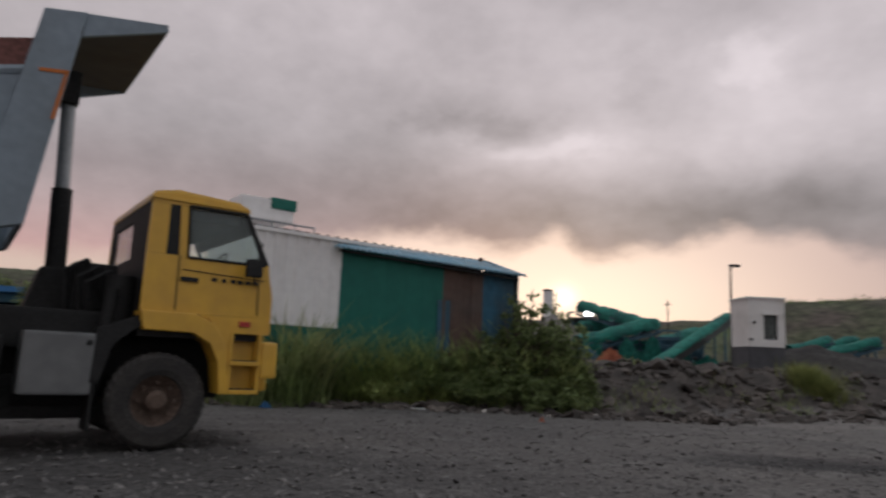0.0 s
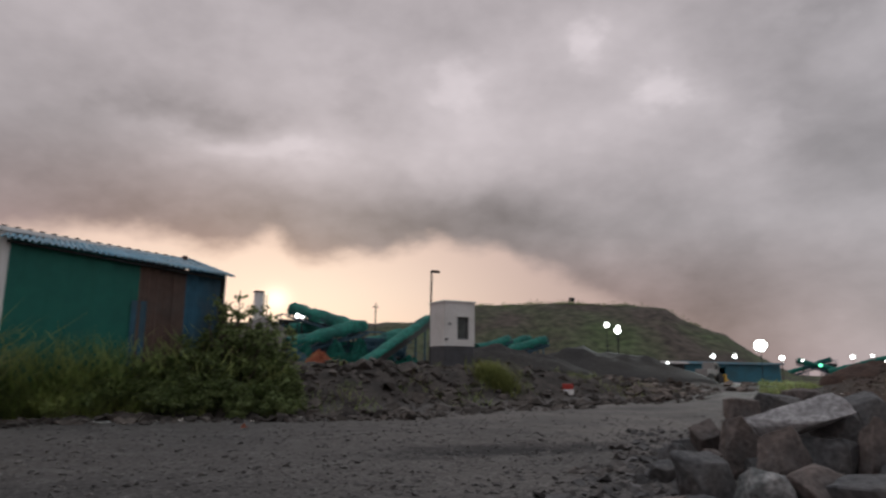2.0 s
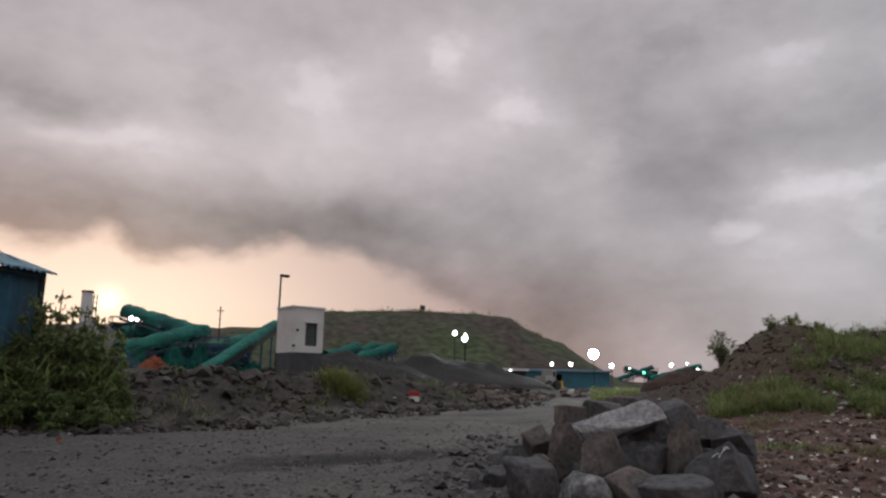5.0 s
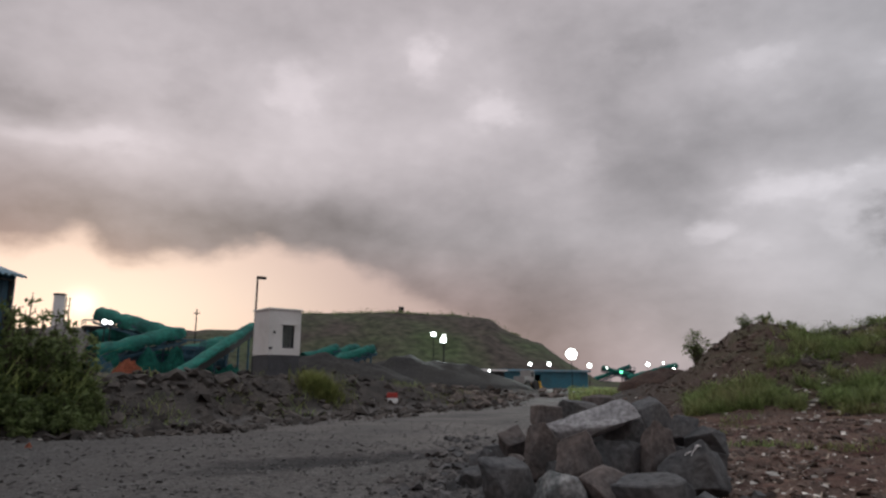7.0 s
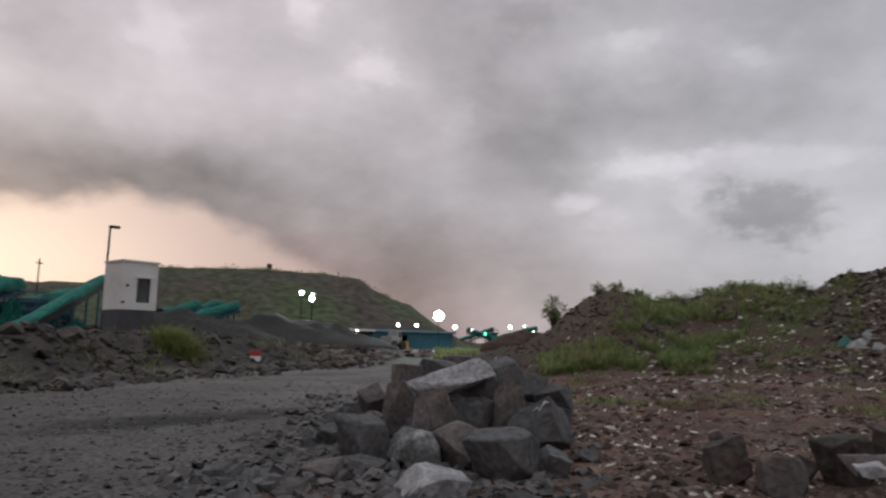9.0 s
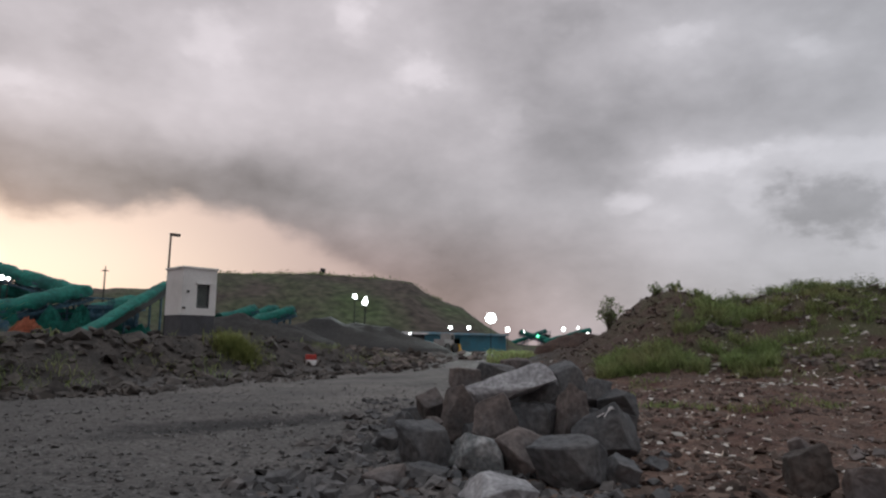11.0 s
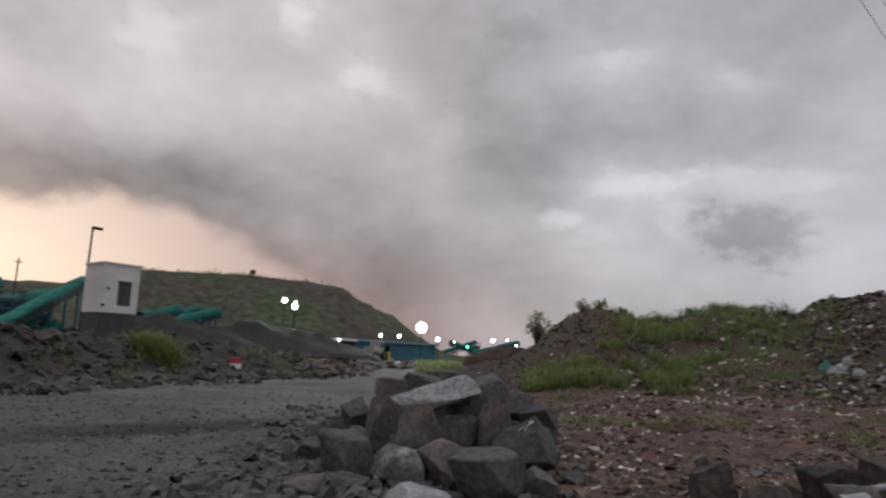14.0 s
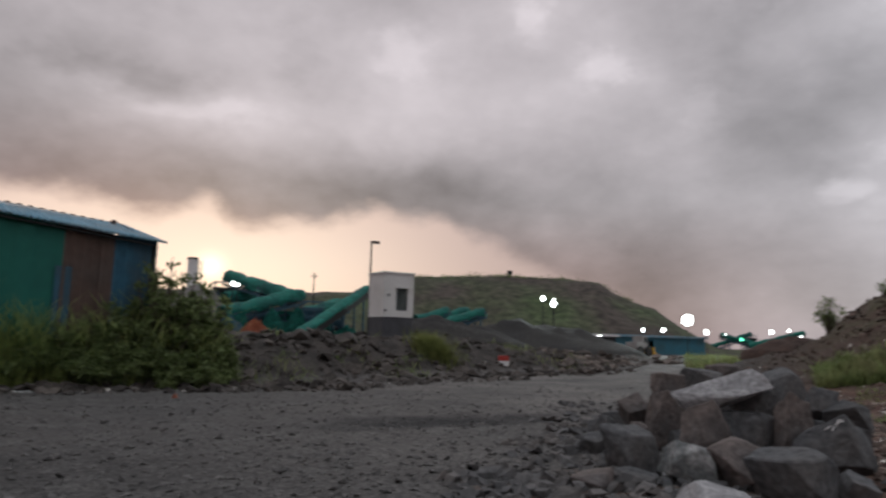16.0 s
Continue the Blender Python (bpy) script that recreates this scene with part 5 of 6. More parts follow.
M_BANKGRASS = material("rank_grass", (0.35, 0.39, 0.145), 0.75, spots=(0.25, 0.31, 0.115), scale=0.6, amount=1.0, fine_scale=5, island=0.4, bump=0.0)
thin_leaf(M_BANKGRASS, 0.55)
grass("bank_grass", "tall rank green grass on the bank before the shed", 36000,
      in_ring(-26, 11.0, 14.6, 20.5, lambda x, y, az, d: (az < -0.8 or (az < 10 and fbm(x, y, 1.1, 61) > 0.1)) and 0.0 < y - toe(x) + 0.8 * fbm(x, y, 0.7, 3) < 3.4), lambda r, p: (0.35 + 0.75 * r.random()) * (0.65 + 0.75 * smooth(0, 0.9, p[1] - toe(p[0])) * (1 - 0.35 * smooth(1.6, 2.6, p[1] - toe(p[0])))), 21, M_BANKGRASS, 0.009, (0.3, 1.2))
grass("bank_weeds", "sparse low weeds on the rubble bank", 1700,
      in_ring(9, 44, 15.5, 40, lambda x, y, az, d: 0.2 < y - toe(x) < 4.5 and fbm(x, y, 0.45, 27) > 0.2), lambda r, p: 0.06 + 0.3 * r.random() ** 2, 25, width=0.012, bend=(0.4, 1.4))
grass("mound_grass", "green weeds and grass on the waste mound", 52000,
      in_ring(57.5, 81, 20.5, 32, lambda x, y, az, d: fbm(x, y, 1.7, 51) > -0.28 and ((d > 25.3 and az > 64.5 + 2 * fbm(x, y, 0.3, 8) and fbm(x, y, 0.35, 14) > -0.02) or (az < 71 and 20.6 < d < 23.4 and fbm(x, y, 0.4, 17) > 0.02 - 0.35 * smooth(67, 60, az)) or (az > 63.5 and fbm(x, y, 0.7, 19) > 0.17))), lambda r, p: (0.05 + 0.42 * r.random() ** 3) * (1 + 0.5 * fbm(p[0], p[1], 0.9, 52)) * (1 - 0.55 * smooth(73, 76.5, math.degrees(math.atan2(p[0], p[1])))), 22, width=0.012, bend=(0.4, 1.5))
grass("waste_grass", "sparse low green weeds on the littered soil", 2600,
      in_ring(60, 98, 12.5, 24, lambda x, y, az, d: fbm(x, y, 0.35, 23) + 0.5 * fbm(x, y, 1.6, 24) > 0.32), lambda r, p: r.uniform(0.05, 0.18), 23)
grass("road_end_grass", "green grass verge at the far end of the road", 3000,
      in_ring(48.5, 57, 36, 70), lambda r, p: r.uniform(0.2, 0.6), 24, width=0.03)


def leaves(bm, n, centre, radii, size, rnd, hollow=0.35):
    for _ in range(n):
        v = Vector((rnd.gauss(0, 1), rnd.gauss(0, 1), rnd.gauss(0, 1))).normalized() * rnd.uniform(hollow, 1.0)
        c = Vector(centre) + Vector((v.x * radii[0], v.y * radii[1], v.z * radii[2]))
        q = Euler((rnd.uniform(-1, 1), rnd.uniform(-1, 1), rnd.uniform(0, 6.28))).to_matrix()
        s = size * rnd.uniform(0.6, 1.3)
        bm.faces.new([bm.verts.new(c + q @ Vector(p)) for p in ((-s, 0, 0), (-0.1 * s, -0.42 * s, 0.12 * s), (s, 0, -0.1 * s), (-0.1 * s, 0.42 * s, 0.12 * s))])


def bush(name, x, y, tall, wide, label, seed, clumps=12, per=70, size=0.07, mat=M_LEAF, category="bush"):
    """Stems fanning from one root, each with leaf clumps of uneven size."""
    rnd = random.Random(seed)
    z = height(x, y) - 0.05
    g = empty(name, pose(x, y, z), label, category)
    stems, crown = bmesh.new(), bmesh.new()
    for k in range(clumps):
        a, r = rnd.uniform(0, 6.28), wide * 0.5 * math.sqrt(rnd.random())
        h = tall * rnd.uniform(0.45, 1.0) * (1 - 0.35 * (r / (wide * 0.5)) ** 2)
        tip = Vector((r * math.cos(a), r * math.sin(a), h))
        mid = Vector((tip.x * 0.35, tip.y * 0.35, h * 0.55))
        tube(stems, (tip.x * 0.1, tip.y * 0.1, 0), mid, 0.012 * tall, 0.009 * tall, 5)
        tube(stems, mid, tip, 0.009 * tall, 0.003 * tall, 5)
        c = wide * rnd.uniform(0.1, 0.2)
        leaves(crown, per, tip * 0.93, (c, c, c * 0.9), size, rnd, 0.1)
        leaves(crown, per // 2, mid, (c * 1.2, c * 1.2, c * 1.6), size, rnd, 0.2)
    part("branchwork", stems, M_BARK, g)
    part("foliage", crown, mat, g)
    return g


for k, (x, y, tall, wide) in enumerate(((2.2, 16.7, 2.2, 1.2), (2.75, 16.8, 1.55, 1.1), (1.5, 16.75, 1.3, 1.1), (3.2, 16.7, 1.0, 0.9), (2.2, 16.0, 0.9, 1.1), (1.4, 16.1, 0.95, 1.1), (2.9, 16.0, 0.8, 1.0), (1.9, 15.8, 0.55, 1.0), (2.6, 15.7, 0.5, 1.0), (0.6, 16.3, 1.1, 1.2), (1.0, 16.0, 0.8, 1.1), (0.25, 16.4, 0.9, 1.1))):
    tagged(bush("leafy_weed", x, y, tall, wide, "tall dark leafy weed growing beside the shed corner", 31 + k, 16, 42, 0.06), group="weeds by the shed")
for k, (x, y, tall, wide) in enumerate(((1.55, 16.9, 2.75, 1.1), (1.95, 16.9, 2.9, 1.0), (2.3, 17.0, 2.6, 1.1), (2.75, 17.0, 2.2, 1.0), (1.2, 16.8, 2.2, 0.9), (0.9, 16.7, 1.7, 0.8), (3.2, 17.0, 1.5, 0.9), (1.75, 17.0, 2.95, 1.4), (2.45, 17.05, 2.75, 1.4), (2.9, 17.0, 2.5, 1.3), (2.1, 16.9, 2.7, 1.6))):
    tagged(bush("leafy_weed", x, y, tall, wide, "slender leafy sapling rising beside the shed corner", 131 + k, 16, 20, 0.085), group="weeds by the shed")
for k, (x, y, tall, wide) in enumerate(((1.15, 16.75, 1.75, 1.3), (1.75, 16.75, 2.05, 1.3), (2.45, 16.85, 1.85, 1.3), (3.05, 16.9, 1.45, 1.2), (2.0, 16.35, 1.5, 1.4), (1.3, 16.35, 1.3, 1.4), (2.75, 16.4, 1.15, 1.3), (0.5, 16.8, 1.6, 1.3), (-0.1, 16.7, 1.3, 1.2), (-0.8, 16.4, 0.9, 1.1), (0.9, 16.95, 1.9, 1.3), (0.6, 16.2, 0.9, 1.3), (1.3, 17.0, 2.1, 1.2))):
    tagged(bush("shrub", x, y, tall, wide, "dark leafy shrub crowding the shed's corner", 231 + k, 18, 32, 0.072), group="shrubs by the shed")
for k, (x, y, tall, wide) in enumerate(((-1.6, 15.9, 0.6, 1.2), (0.2, 16.4, 0.65, 1.2))):
    tagged(bush("low_weed", x, y, tall, wide, "low green weed clump among the bank grass", 81 + k, 12, 70, 0.035, M_BANKGRASS), group="weeds on the bank")
for k, (az, d, tall, wide) in enumerate(((-34.6, 40, 3.5, 3.4), (-32.4, 40, 3.4, 3.2), (-30.6, 30, 2.75, 2.6), (-28.8, 30.5, 2.9, 2.5), (-27.2, 30, 2.8, 2.4), (-36.4, 40, 3.5, 3.2), (-29.7, 28, 2.0, 2.2))):
    p = polar(az, d)
    tagged(bush("thicket_bush", p.x, p.y, tall, wide, "dark dense bush in the thicket behind the truck", 101 + k, 16, 90, 0.1, M_LEAF), group="thicket behind the truck")
bush("young_tree", *polar(58.6, 29.5).xy, 1.7, 1.15, "small sparse young tree on the mound's shoulder", 41, 40, 17, 0.058, category="tree")
for k, (az, d, tall, wide) in enumerate(((62.3, 30.2, 0.75, 0.9), (63.6, 30.3, 0.6, 0.8), (65.2, 30, 0.45, 0.8), (68.0, 30, 0.6, 1.2), (70.4, 30.3, 0.45, 1.3), (72.6, 30, 0.5, 1.1), (75.5, 30, 0.45, 1.2), (66.8, 28.5, 0.6, 1.3), (73.5, 28.2, 0.6, 1.4), (76.6, 28.8, 0.7, 1.5), (80.3, 30.5, 0.35, 0.4))):
    p = polar(az, d)
    tagged(bush("scrub_bush", p.x, p.y, tall, wide, "low green scrub bush on the waste mound", 50 + k, 26, 24, 0.034), group="scrub on the mound")


def tuft(x, y, tall, wide, label, seed, mat, n=500, width=0.016):
    rnd = random.Random(seed)
    ob = grass("grass_tuft", label, n, lambda r: (x + r.gauss(0, wide * 0.3), y + r.gauss(0, wide * 0.3)), lambda r, p: tall * r.uniform(0.5, 1.0), seed, mat, width, (0.3, 1.3))
    del ob["kind"]
    return tagged(ob, label, "grass tuft", "grass tufts")


M_DRYGRASS = material("yellow_green_grass", (0.2, 0.215, 0.075), 0.75, spots=(0.15, 0.185, 0.062), scale=2, fine_scale=8, island=0.4, bump=0.0)
thin_leaf(M_DRYGRASS, 0.5)
tuft(11.0, 20.6, 0.68, 1.0, "yellow-green grass tuft at the foot of the bank", 61, M_DRYGRASS, 1800, 0.009)
tuft(-3.45, 15.4, 2.35, 1.0, "tall arching reed grass beside the container", 62, M_GRASS, 420, 0.009)
tuft(-4.1, 14.9, 1.35, 1.4, "tall arching reed grass beside the container", 63, M_GRASS, 900, 0.009)


# ---- quarry plant behind the bank ----
def conveyor(a, b, wide, label, netted=True, dark=False, legs=3, seed=0, hood=0.5):
    """A sloping belt conveyor under a netting hood, on lattice sides and legs."""
    a, b = Vector(a), Vector(b)
    g = empty("belt_conveyor", Matrix.Translation((a.x, a.y, 0)), label, "conveyor", "belt conveyors")
    d = b - a
    ln = d.length
    m = Matrix.Translation((0, 0, a.z)) @ d.to_track_quat("X", "Z").to_matrix().to_4x4()
    h = wide * (0.42 if dark else 0.5)
    for y in (-wide / 2, wide / 2):
        bm = bmesh.new()
        box(bm, 0, ln, y - 0.06, y + 0.06, -0.07, 0.07)
        box(bm, 0, ln, y - 0.06, y + 0.06, -h - 0.07, -h + (h * 0.85 if dark else 0.07))
        n = max(3, int(ln / 1.2))
        for k in range(n):
            tube(bm, (ln * k / n, y, -h if k % 2 else 0), (ln * (k + 1) / n, y, 0 if k % 2 else -h), 0.045, seg=5)
        bmesh.ops.transform(bm, matrix=m, verts=bm.verts)
        # dark frames: black stands in for the shade on the underside
        part("side_truss", bm, M_BLACK if dark else M_STEELBLUE, g)
    bm = boxed(0, ln, -wide * 0.42, wide * 0.42, 0.06, 0.12)
    bmesh.ops.transform(bm, matrix=m, verts=bm.verts)
    part("belt", bm, M_DARK, g)
    for x in (0.1, ln - 0.1):
        bm = tubed((x, -wide / 2, 0), (x, wide / 2, 0), 0.22, seg=14)
        bmesh.ops.transform(bm, matrix=m, verts=bm.verts)
        part("drum", bm, M_DARK, g)
    if netted:
        bm = bmesh.new()
        n, s = max(8, int(ln / 0.3)), 14
        rows = []
        for k in range(n + 1):
            x = ln * k / n
            sag = 1 + 0.25 * fbm(x, seed, 0.5, 3) + 0.06 * math.sin(x * 2.6)
            row = []
            for j in range(s + 1):
                turn = math.pi * (j / s * 1.3 - 0.15)
                puff = 1 + 0.16 * fbm(x, j * 0.6, 1.1, seed)
                row.append(bm.verts.new((x, wide * 0.62 * math.cos(turn) * puff, wide * hood * math.sin(turn) * sag * puff + 0.1 - (0.25 * abs(fbm(x, j, 0.9, seed + 5)) if j in (0, s) else 0))))
            rows.append(row)
        for r0, r1 in zip(rows, rows[1:]):
            for j in range(s):
                bm.faces.new((r0[j], r0[j + 1], r1[j + 1], r1[j]))
        bm.faces.new(rows[0])
        bm.faces.new(rows[-1])
        bmesh.ops.transform(bm, matrix=m, verts=bm.verts)
        part("net_hood", bm, M_NET, g, "bright green netting hood", smooth=True)
    for k in range(legs):
        t = (k + 0.6) / legs
        p = a + d * t
        zg = height(p.x, p.y)
        for s in (-1, 1):
            side = Vector((-d.y, d.x, 0)).normalized() * s * wide / 2
            q = p + side - Vector((a.x, a.y, 0))
            if p.z - h - zg > 0.3:
                part("leg", tubed((q.x, q.y, zg - 0.05), (q.x, q.y, p.z - h), 0.07, seg=6), M_STEELBLUE, g)
    return g


def up(az, el, d):
    """The place at a bearing, a rise above the eye's level in degrees and a distance."""
    return polar(az, d, EYE + d * math.tan(radians(el)))


NETTED = "green net-covered belt conveyor of the stone crusher plant"
conveyor(up(11.3, 4.75, 52), up(16.6, 3.35, 46), 0.93, NETTED, seed=1)
conveyor(up(10.9, 1.75, 42), up(17.0, 3.55, 46), 0.9, NETTED, seed=2)
conveyor(up(17.0, 0.3, 40), up(22.5, 4.3, 46), 0.72, "long rising conveyor with green netting, frame blackened for underside shade", dark=True, seed=3, hood=0.3)
conveyor(up(11.0, 3.0, 50), up(14.4, 3.5, 52), 0.87, NETTED, seed=4)
conveyor(up(17.5, 1.9, 47), up(20.6, 2.9, 50), 0.93, NETTED, seed=5)
conveyor(up(26.6, 1.75, 46), up(29.3, 2.45, 48), 0.62, NETTED, seed=6)
conveyor(up(27.6, 1.6, 48), up(31.0, 2.55, 50), 0.68, NETTED, seed=7)
conveyor(up(29.2, 1.5, 46), up(32.3, 2.55, 48), 0.62, NETTED, seed=8)


def crumpled(name, az, d, wide, tall, label, mat, seed, category="tarpaulin", group=""):
    """A crumpled sheet heaped on the ground."""
    p = polar(az, d)
    bm = bmesh.new()
    n = 14
    grid = []
    for i in range(n + 1):
        row = []
        for j in range(n + 1):
            u, v = i / n * 2 - 1, j / n * 2 - 1
            r = min(1.0, math.hypot(u, v))
            z = tall * (1 - r ** 1.5) * (0.7 + 0.8 * abs(fbm(u + seed, v, 1.6, seed))) + 0.1 * tall * fbm(u, v, 5, seed)
            row.append(bm.verts.new((u * wide / 2, v * wide * 0.35, max(0, z))))
        grid.append(row)
    for i in range(n):
        for j in range(n):
            bm.faces.new((grid[i][j], grid[i + 1][j], grid[i + 1][j + 1], grid[i][j + 1]))
    bmesh.ops.solidify(bm, geom=bm.faces, thickness=0.01)
    ob = part(name, bm, mat)
    ob.matrix_world = pose(p.x, p.y, height(p.x, p.y) - 0.02, 0, 0, -az)
    return tagged(ob, label, category, group)


def hopper(az, d, z, s, label, mat, seed):
    p = polar(az, d, height(*polar(az, d).xy))
    g = empty("screen_unit", pose(*p, 0, 0, -az + 15), label, "machine", "crusher units")
    bm = bmesh.new()
    bmesh.ops.create_cone(bm, cap_ends=True, segments=4, radius1=s * 0.35, radius2=s * 0.8, depth=s * 0.8, matrix=pose(0, 0, z + s * 0.4, 0, 0, 45))
    part("bin", bm, mat, g)
    part("deck", boxed(-s * 0.7, s * 0.7, -s * 0.5, s * 0.5, z + s * 0.8, z + s * 1.05, bevel=0.04), mat, g)
    part("motor", tubed((-s * 0.4, -s * 0.6, z + s * 0.3), (s * 0.1, -s * 0.6, z + s * 0.3), s * 0.16, seg=12), M_DARK, g)
    for x in (-0.5, 0.5):
        for y in (-0.45, 0.45):
            part("leg", boxed(x * s - 0.08, x * s + 0.08, y * s - 0.08, y * s + 0.08, -0.05, z + s * 0.8), M_STEELBLUE, g)
        part("brace", tubed((x * s, -0.45 * s, 0.2), (x * s, 0.45 * s, z + s * 0.6), 0.05, seg=6), M_STEELBLUE, g)
    rail = bmesh.new()
    for x in (-0.7, 0.7):
        tube(rail, (x * s, -0.5 * s, z + s * 1.45), (x * s, 0.5 * s, z + s * 1.45), 0.03, seg=5)
        for y in (-0.5, 0.0, 0.5):
            tube(rail, (x * s, y * s, z + s * 1.05), (x * s, y * s, z + s * 1.45), 0.03, seg=5)
    for y in (-0.5, 0.5):
        tube(rail, (-0.7 * s, y * s, z + s * 1.45), (0.7 * s, y * s, z + s * 1.45), 0.03, seg=5)
    part("handrail", rail, M_STEELBLUE, g)


for k, (az, d, w, h) in enumerate(((12.4, 41, 2.2, 1.2), (15.0, 43, 2.6, 1.5), (16.8, 42, 1.8, 1.9), (19.0, 44, 2.4, 1.3), (20.8, 43, 2.2, 0.9))):
    crumpled("draped_net", az, d, w, h, "green netting draped over plant machinery", M_NET, 40 + k, "netting", "draped netting")
for k, az in enumerate((12.9, 14.2, 16.1, 17.4, 18.6, 19.9)):
    hopper(az, 44 + k % 3, 0.3 + 0.25 * (k % 2), 0.8, "blue steel plant unit on legs under the conveyors", M_STEELBLUE, 20 + k)
hopper(17.9, 45, 0.9, 1.0, "blue steel crusher unit on legs between the conveyors", M_STEELBLUE, 1)
hopper(15.6, 47, 0.6, 1.1, "green netted screen unit on steel legs", M_NET, 2)
hopper(13.6, 47, 0.5, 1.0, "blue steel crusher unit on legs between the conveyors", M_STEELBLUE, 3)
hopper(10.9, 54, 2.6, 1.0, "grey screen box at the head of a conveyor", M_DARK, 4)
hopper(19.6, 50, 0.3, 1.0, "green netted screen unit on steel legs", M_NET, 5)


def build_silo():
    p = polar(8.45, 62, 1.0)
    g = empty("silo_tower", pose(*p, 0, 0, 10), "slim pale grey cement silo rising behind the shed", "tower")
    part("shell", tubed((0, 0, 0), (0, 0, 6.75), 0.42, seg=20), M_WHITE, g)
    part("cap", tubed((0, 0, 6.75), (0, 0, 6.9), 0.46, seg=20), M_DARK, g)
    for z in (1.6, 3.3, 5.0):
        part("ring_band", tubed((0, 0, z), (0, 0, z + 0.1), 0.44, seg=20), M_DARK, g)
    bm = bmesh.new()
    for x in (0.5, 0.78):
        tube(bm, (x, 0, 0), (x, 0, 6.7), 0.04, seg=6)
    for k in range(16):
        tube(bm, (0.5, 0, 0.4 + 0.4 * k), (0.78, 0, 0.4 + 0.4 * k), 0.025, seg=5)
    part("ladder", bm, M_DARK, g)


build_silo()
mast = empty("mast", pose(*polar(18.1, 90, 0.3)), "thin distant mast above the conveyors", "mast")
part("pole", tubed((0, 0, 0), (0, 0, 9.6), 0.11, 0.07), M_DARK, mast)
part("cross_arm", boxed(-0.4, 0.4, -0.05, 0.05, 9.0, 9.12), M_DARK, mast)


crumpled("orange_tarpaulin", 13.5, 33, 1.6, 0.9, "crumpled orange tarpaulin heaped on the bank", M_TARP, 1)
crumpled("blue_tarpaulin", 11.6, 34, 1.9, 0.9, "crumpled blue tarpaulin heaped on the bank", M_BLUE, 2)
M_PLASTIC = material("white_plastic", (0.55, 0.56, 0.55), 0.5, scale=3, fine_scale=14, bump=0.1)
M_TEAL = material("teal_plastic", (0.12, 0.34, 0.3), 0.5, scale=3, fine_scale=14, bump=0.1)
for k, (az, d, w, h, mt) in enumerate(((80.7, 22.6, 0.7, 0.3, M_PLASTIC), (79.9, 22.7, 0.5, 0.3, M_TEAL), (81.9, 22.5, 0.5, 0.25, M_PLASTIC), (83.4, 22.0, 0.5, 0.15, M_PLASTIC), (81.2, 23.2, 0.4, 0.25, M_PLASTIC), (79.3, 22.2, 0.4, 0.1, M_TEAL))):
    crumpled("plastic_sheet", az, d, w, h, "crumpled teal plastic sheet on the rubbish" if mt is M_TEAL else "crumpled white plastic sheet on the rubbish", mt, 5 + k, "plastic sheet", "plastic waste")
crumpled("plastic_bag", -15.0, 14.4, 0.3, 0.15, "small blue plastic bag on the road edge", M_BLUEROOF, 71, "plastic bag", "plastic waste")
crumpled("plastic_bag", 7.6, 13.6, 0.12, 0.1, "small red plastic scrap on the road edge", M_TARP, 72, "plastic bag", "plastic waste")
crumpled("paper_sheet", -2.0, 15.2, 0.8, 0.04, "flat pale sheet lying on the road edge", M_PLASTIC, 73, "litter", "paper scraps")
for k, (az, d, w) in enumerate(((65.65, 8.6, 0.17), (73.0, 11.3, 0.24), (73.6, 10.9, 0.2), (67.0, 13.2, 0.2), (70.5, 7.6, 0.1), (75.2, 9.2, 0.16), (77.9, 12.5, 0.25), (69.0, 17.0, 0.3))):
    crumpled("paper_scrap", az, d, w, 0.03, "flat pale paper scrap lying on the soil", M_PLASTIC, 20 + k, "litter", "paper scraps")


def heap(name, az, d, wide, tall, label, mat, seed, category="heap", aspect=0.8, base=None):
    p = polar(az, d)
    bm = bmesh.new()
    rings, seg = 14, 40
    top = bm.verts.new((0, 0, tall))
    rows = []
    for i in range(1, rings + 1):
        r = i / rings
        row = []
        for k in range(seg):
            a = 2 * math.pi * k / seg
            q = 1 + 0.16 * fbm(math.cos(a), math.sin(a), 0.9, seed)
            z = tall * (0.55 * (1 - r) + 0.45 * (1 - r * r)) * (1 + 0.3 * fbm(r * math.cos(a), r * math.sin(a), 1.7, seed) + 0.12 * fbm(r * math.cos(a), r * math.sin(a), 5.0, seed)) - 0.3 * (i == rings)
            row.append(bm.verts.new((wide / 2 * r * q * math.cos(a), wide / 2 * aspect * r * q * math.sin(a), z)))
        rows.append(row)
    for k in range(seg):
        bm.faces.new((top, rows[0][k], rows[0][(k + 1) % seg]))
    for r0, r1 in zip(rows, rows[1:]):
        for k in range(seg):
            bm.faces.new((r0[k], r1[k], r1[(k + 1) % seg], r0[(k + 1) % seg]))
    ob = part(name, bm, mat, smooth=True)
    ob.matrix_world = pose(p.x, p.y, height(p.x, p.y) - 0.05 if base is None else base, 0, 0, -az)
    return tagged(ob, label, category)


heap("spoil_mound", 28.9, 31.5, 8.0, 1.25, "low mound of black stone aggregate beside the booth", M_COAL, 1)
heap("spoil_mound", 35.9, 54, 19, 2.5, "broad dark mound of crushed stone aggregate", M_COAL, 2)
heap("spoil_mound", 31.6, 54, 16, 2.0, "broad dark mound of crushed stone aggregate", M_COAL, 3)
heap("spoil_mound", 39.2, 58, 8, 1.6, "broad dark mound of crushed stone aggregate", M_COAL, 4)
heap("gravel_cone", 9.3, 52, 9, 3.4, "tall cone of grey crushed stone under the conveyor head", M_CRUSHED, 6)
heap("soil_mound", 56.2, 33, 4.4, 0.72, "heap of reddish brown soil at the foot of the mound", M_SOIL, 5)

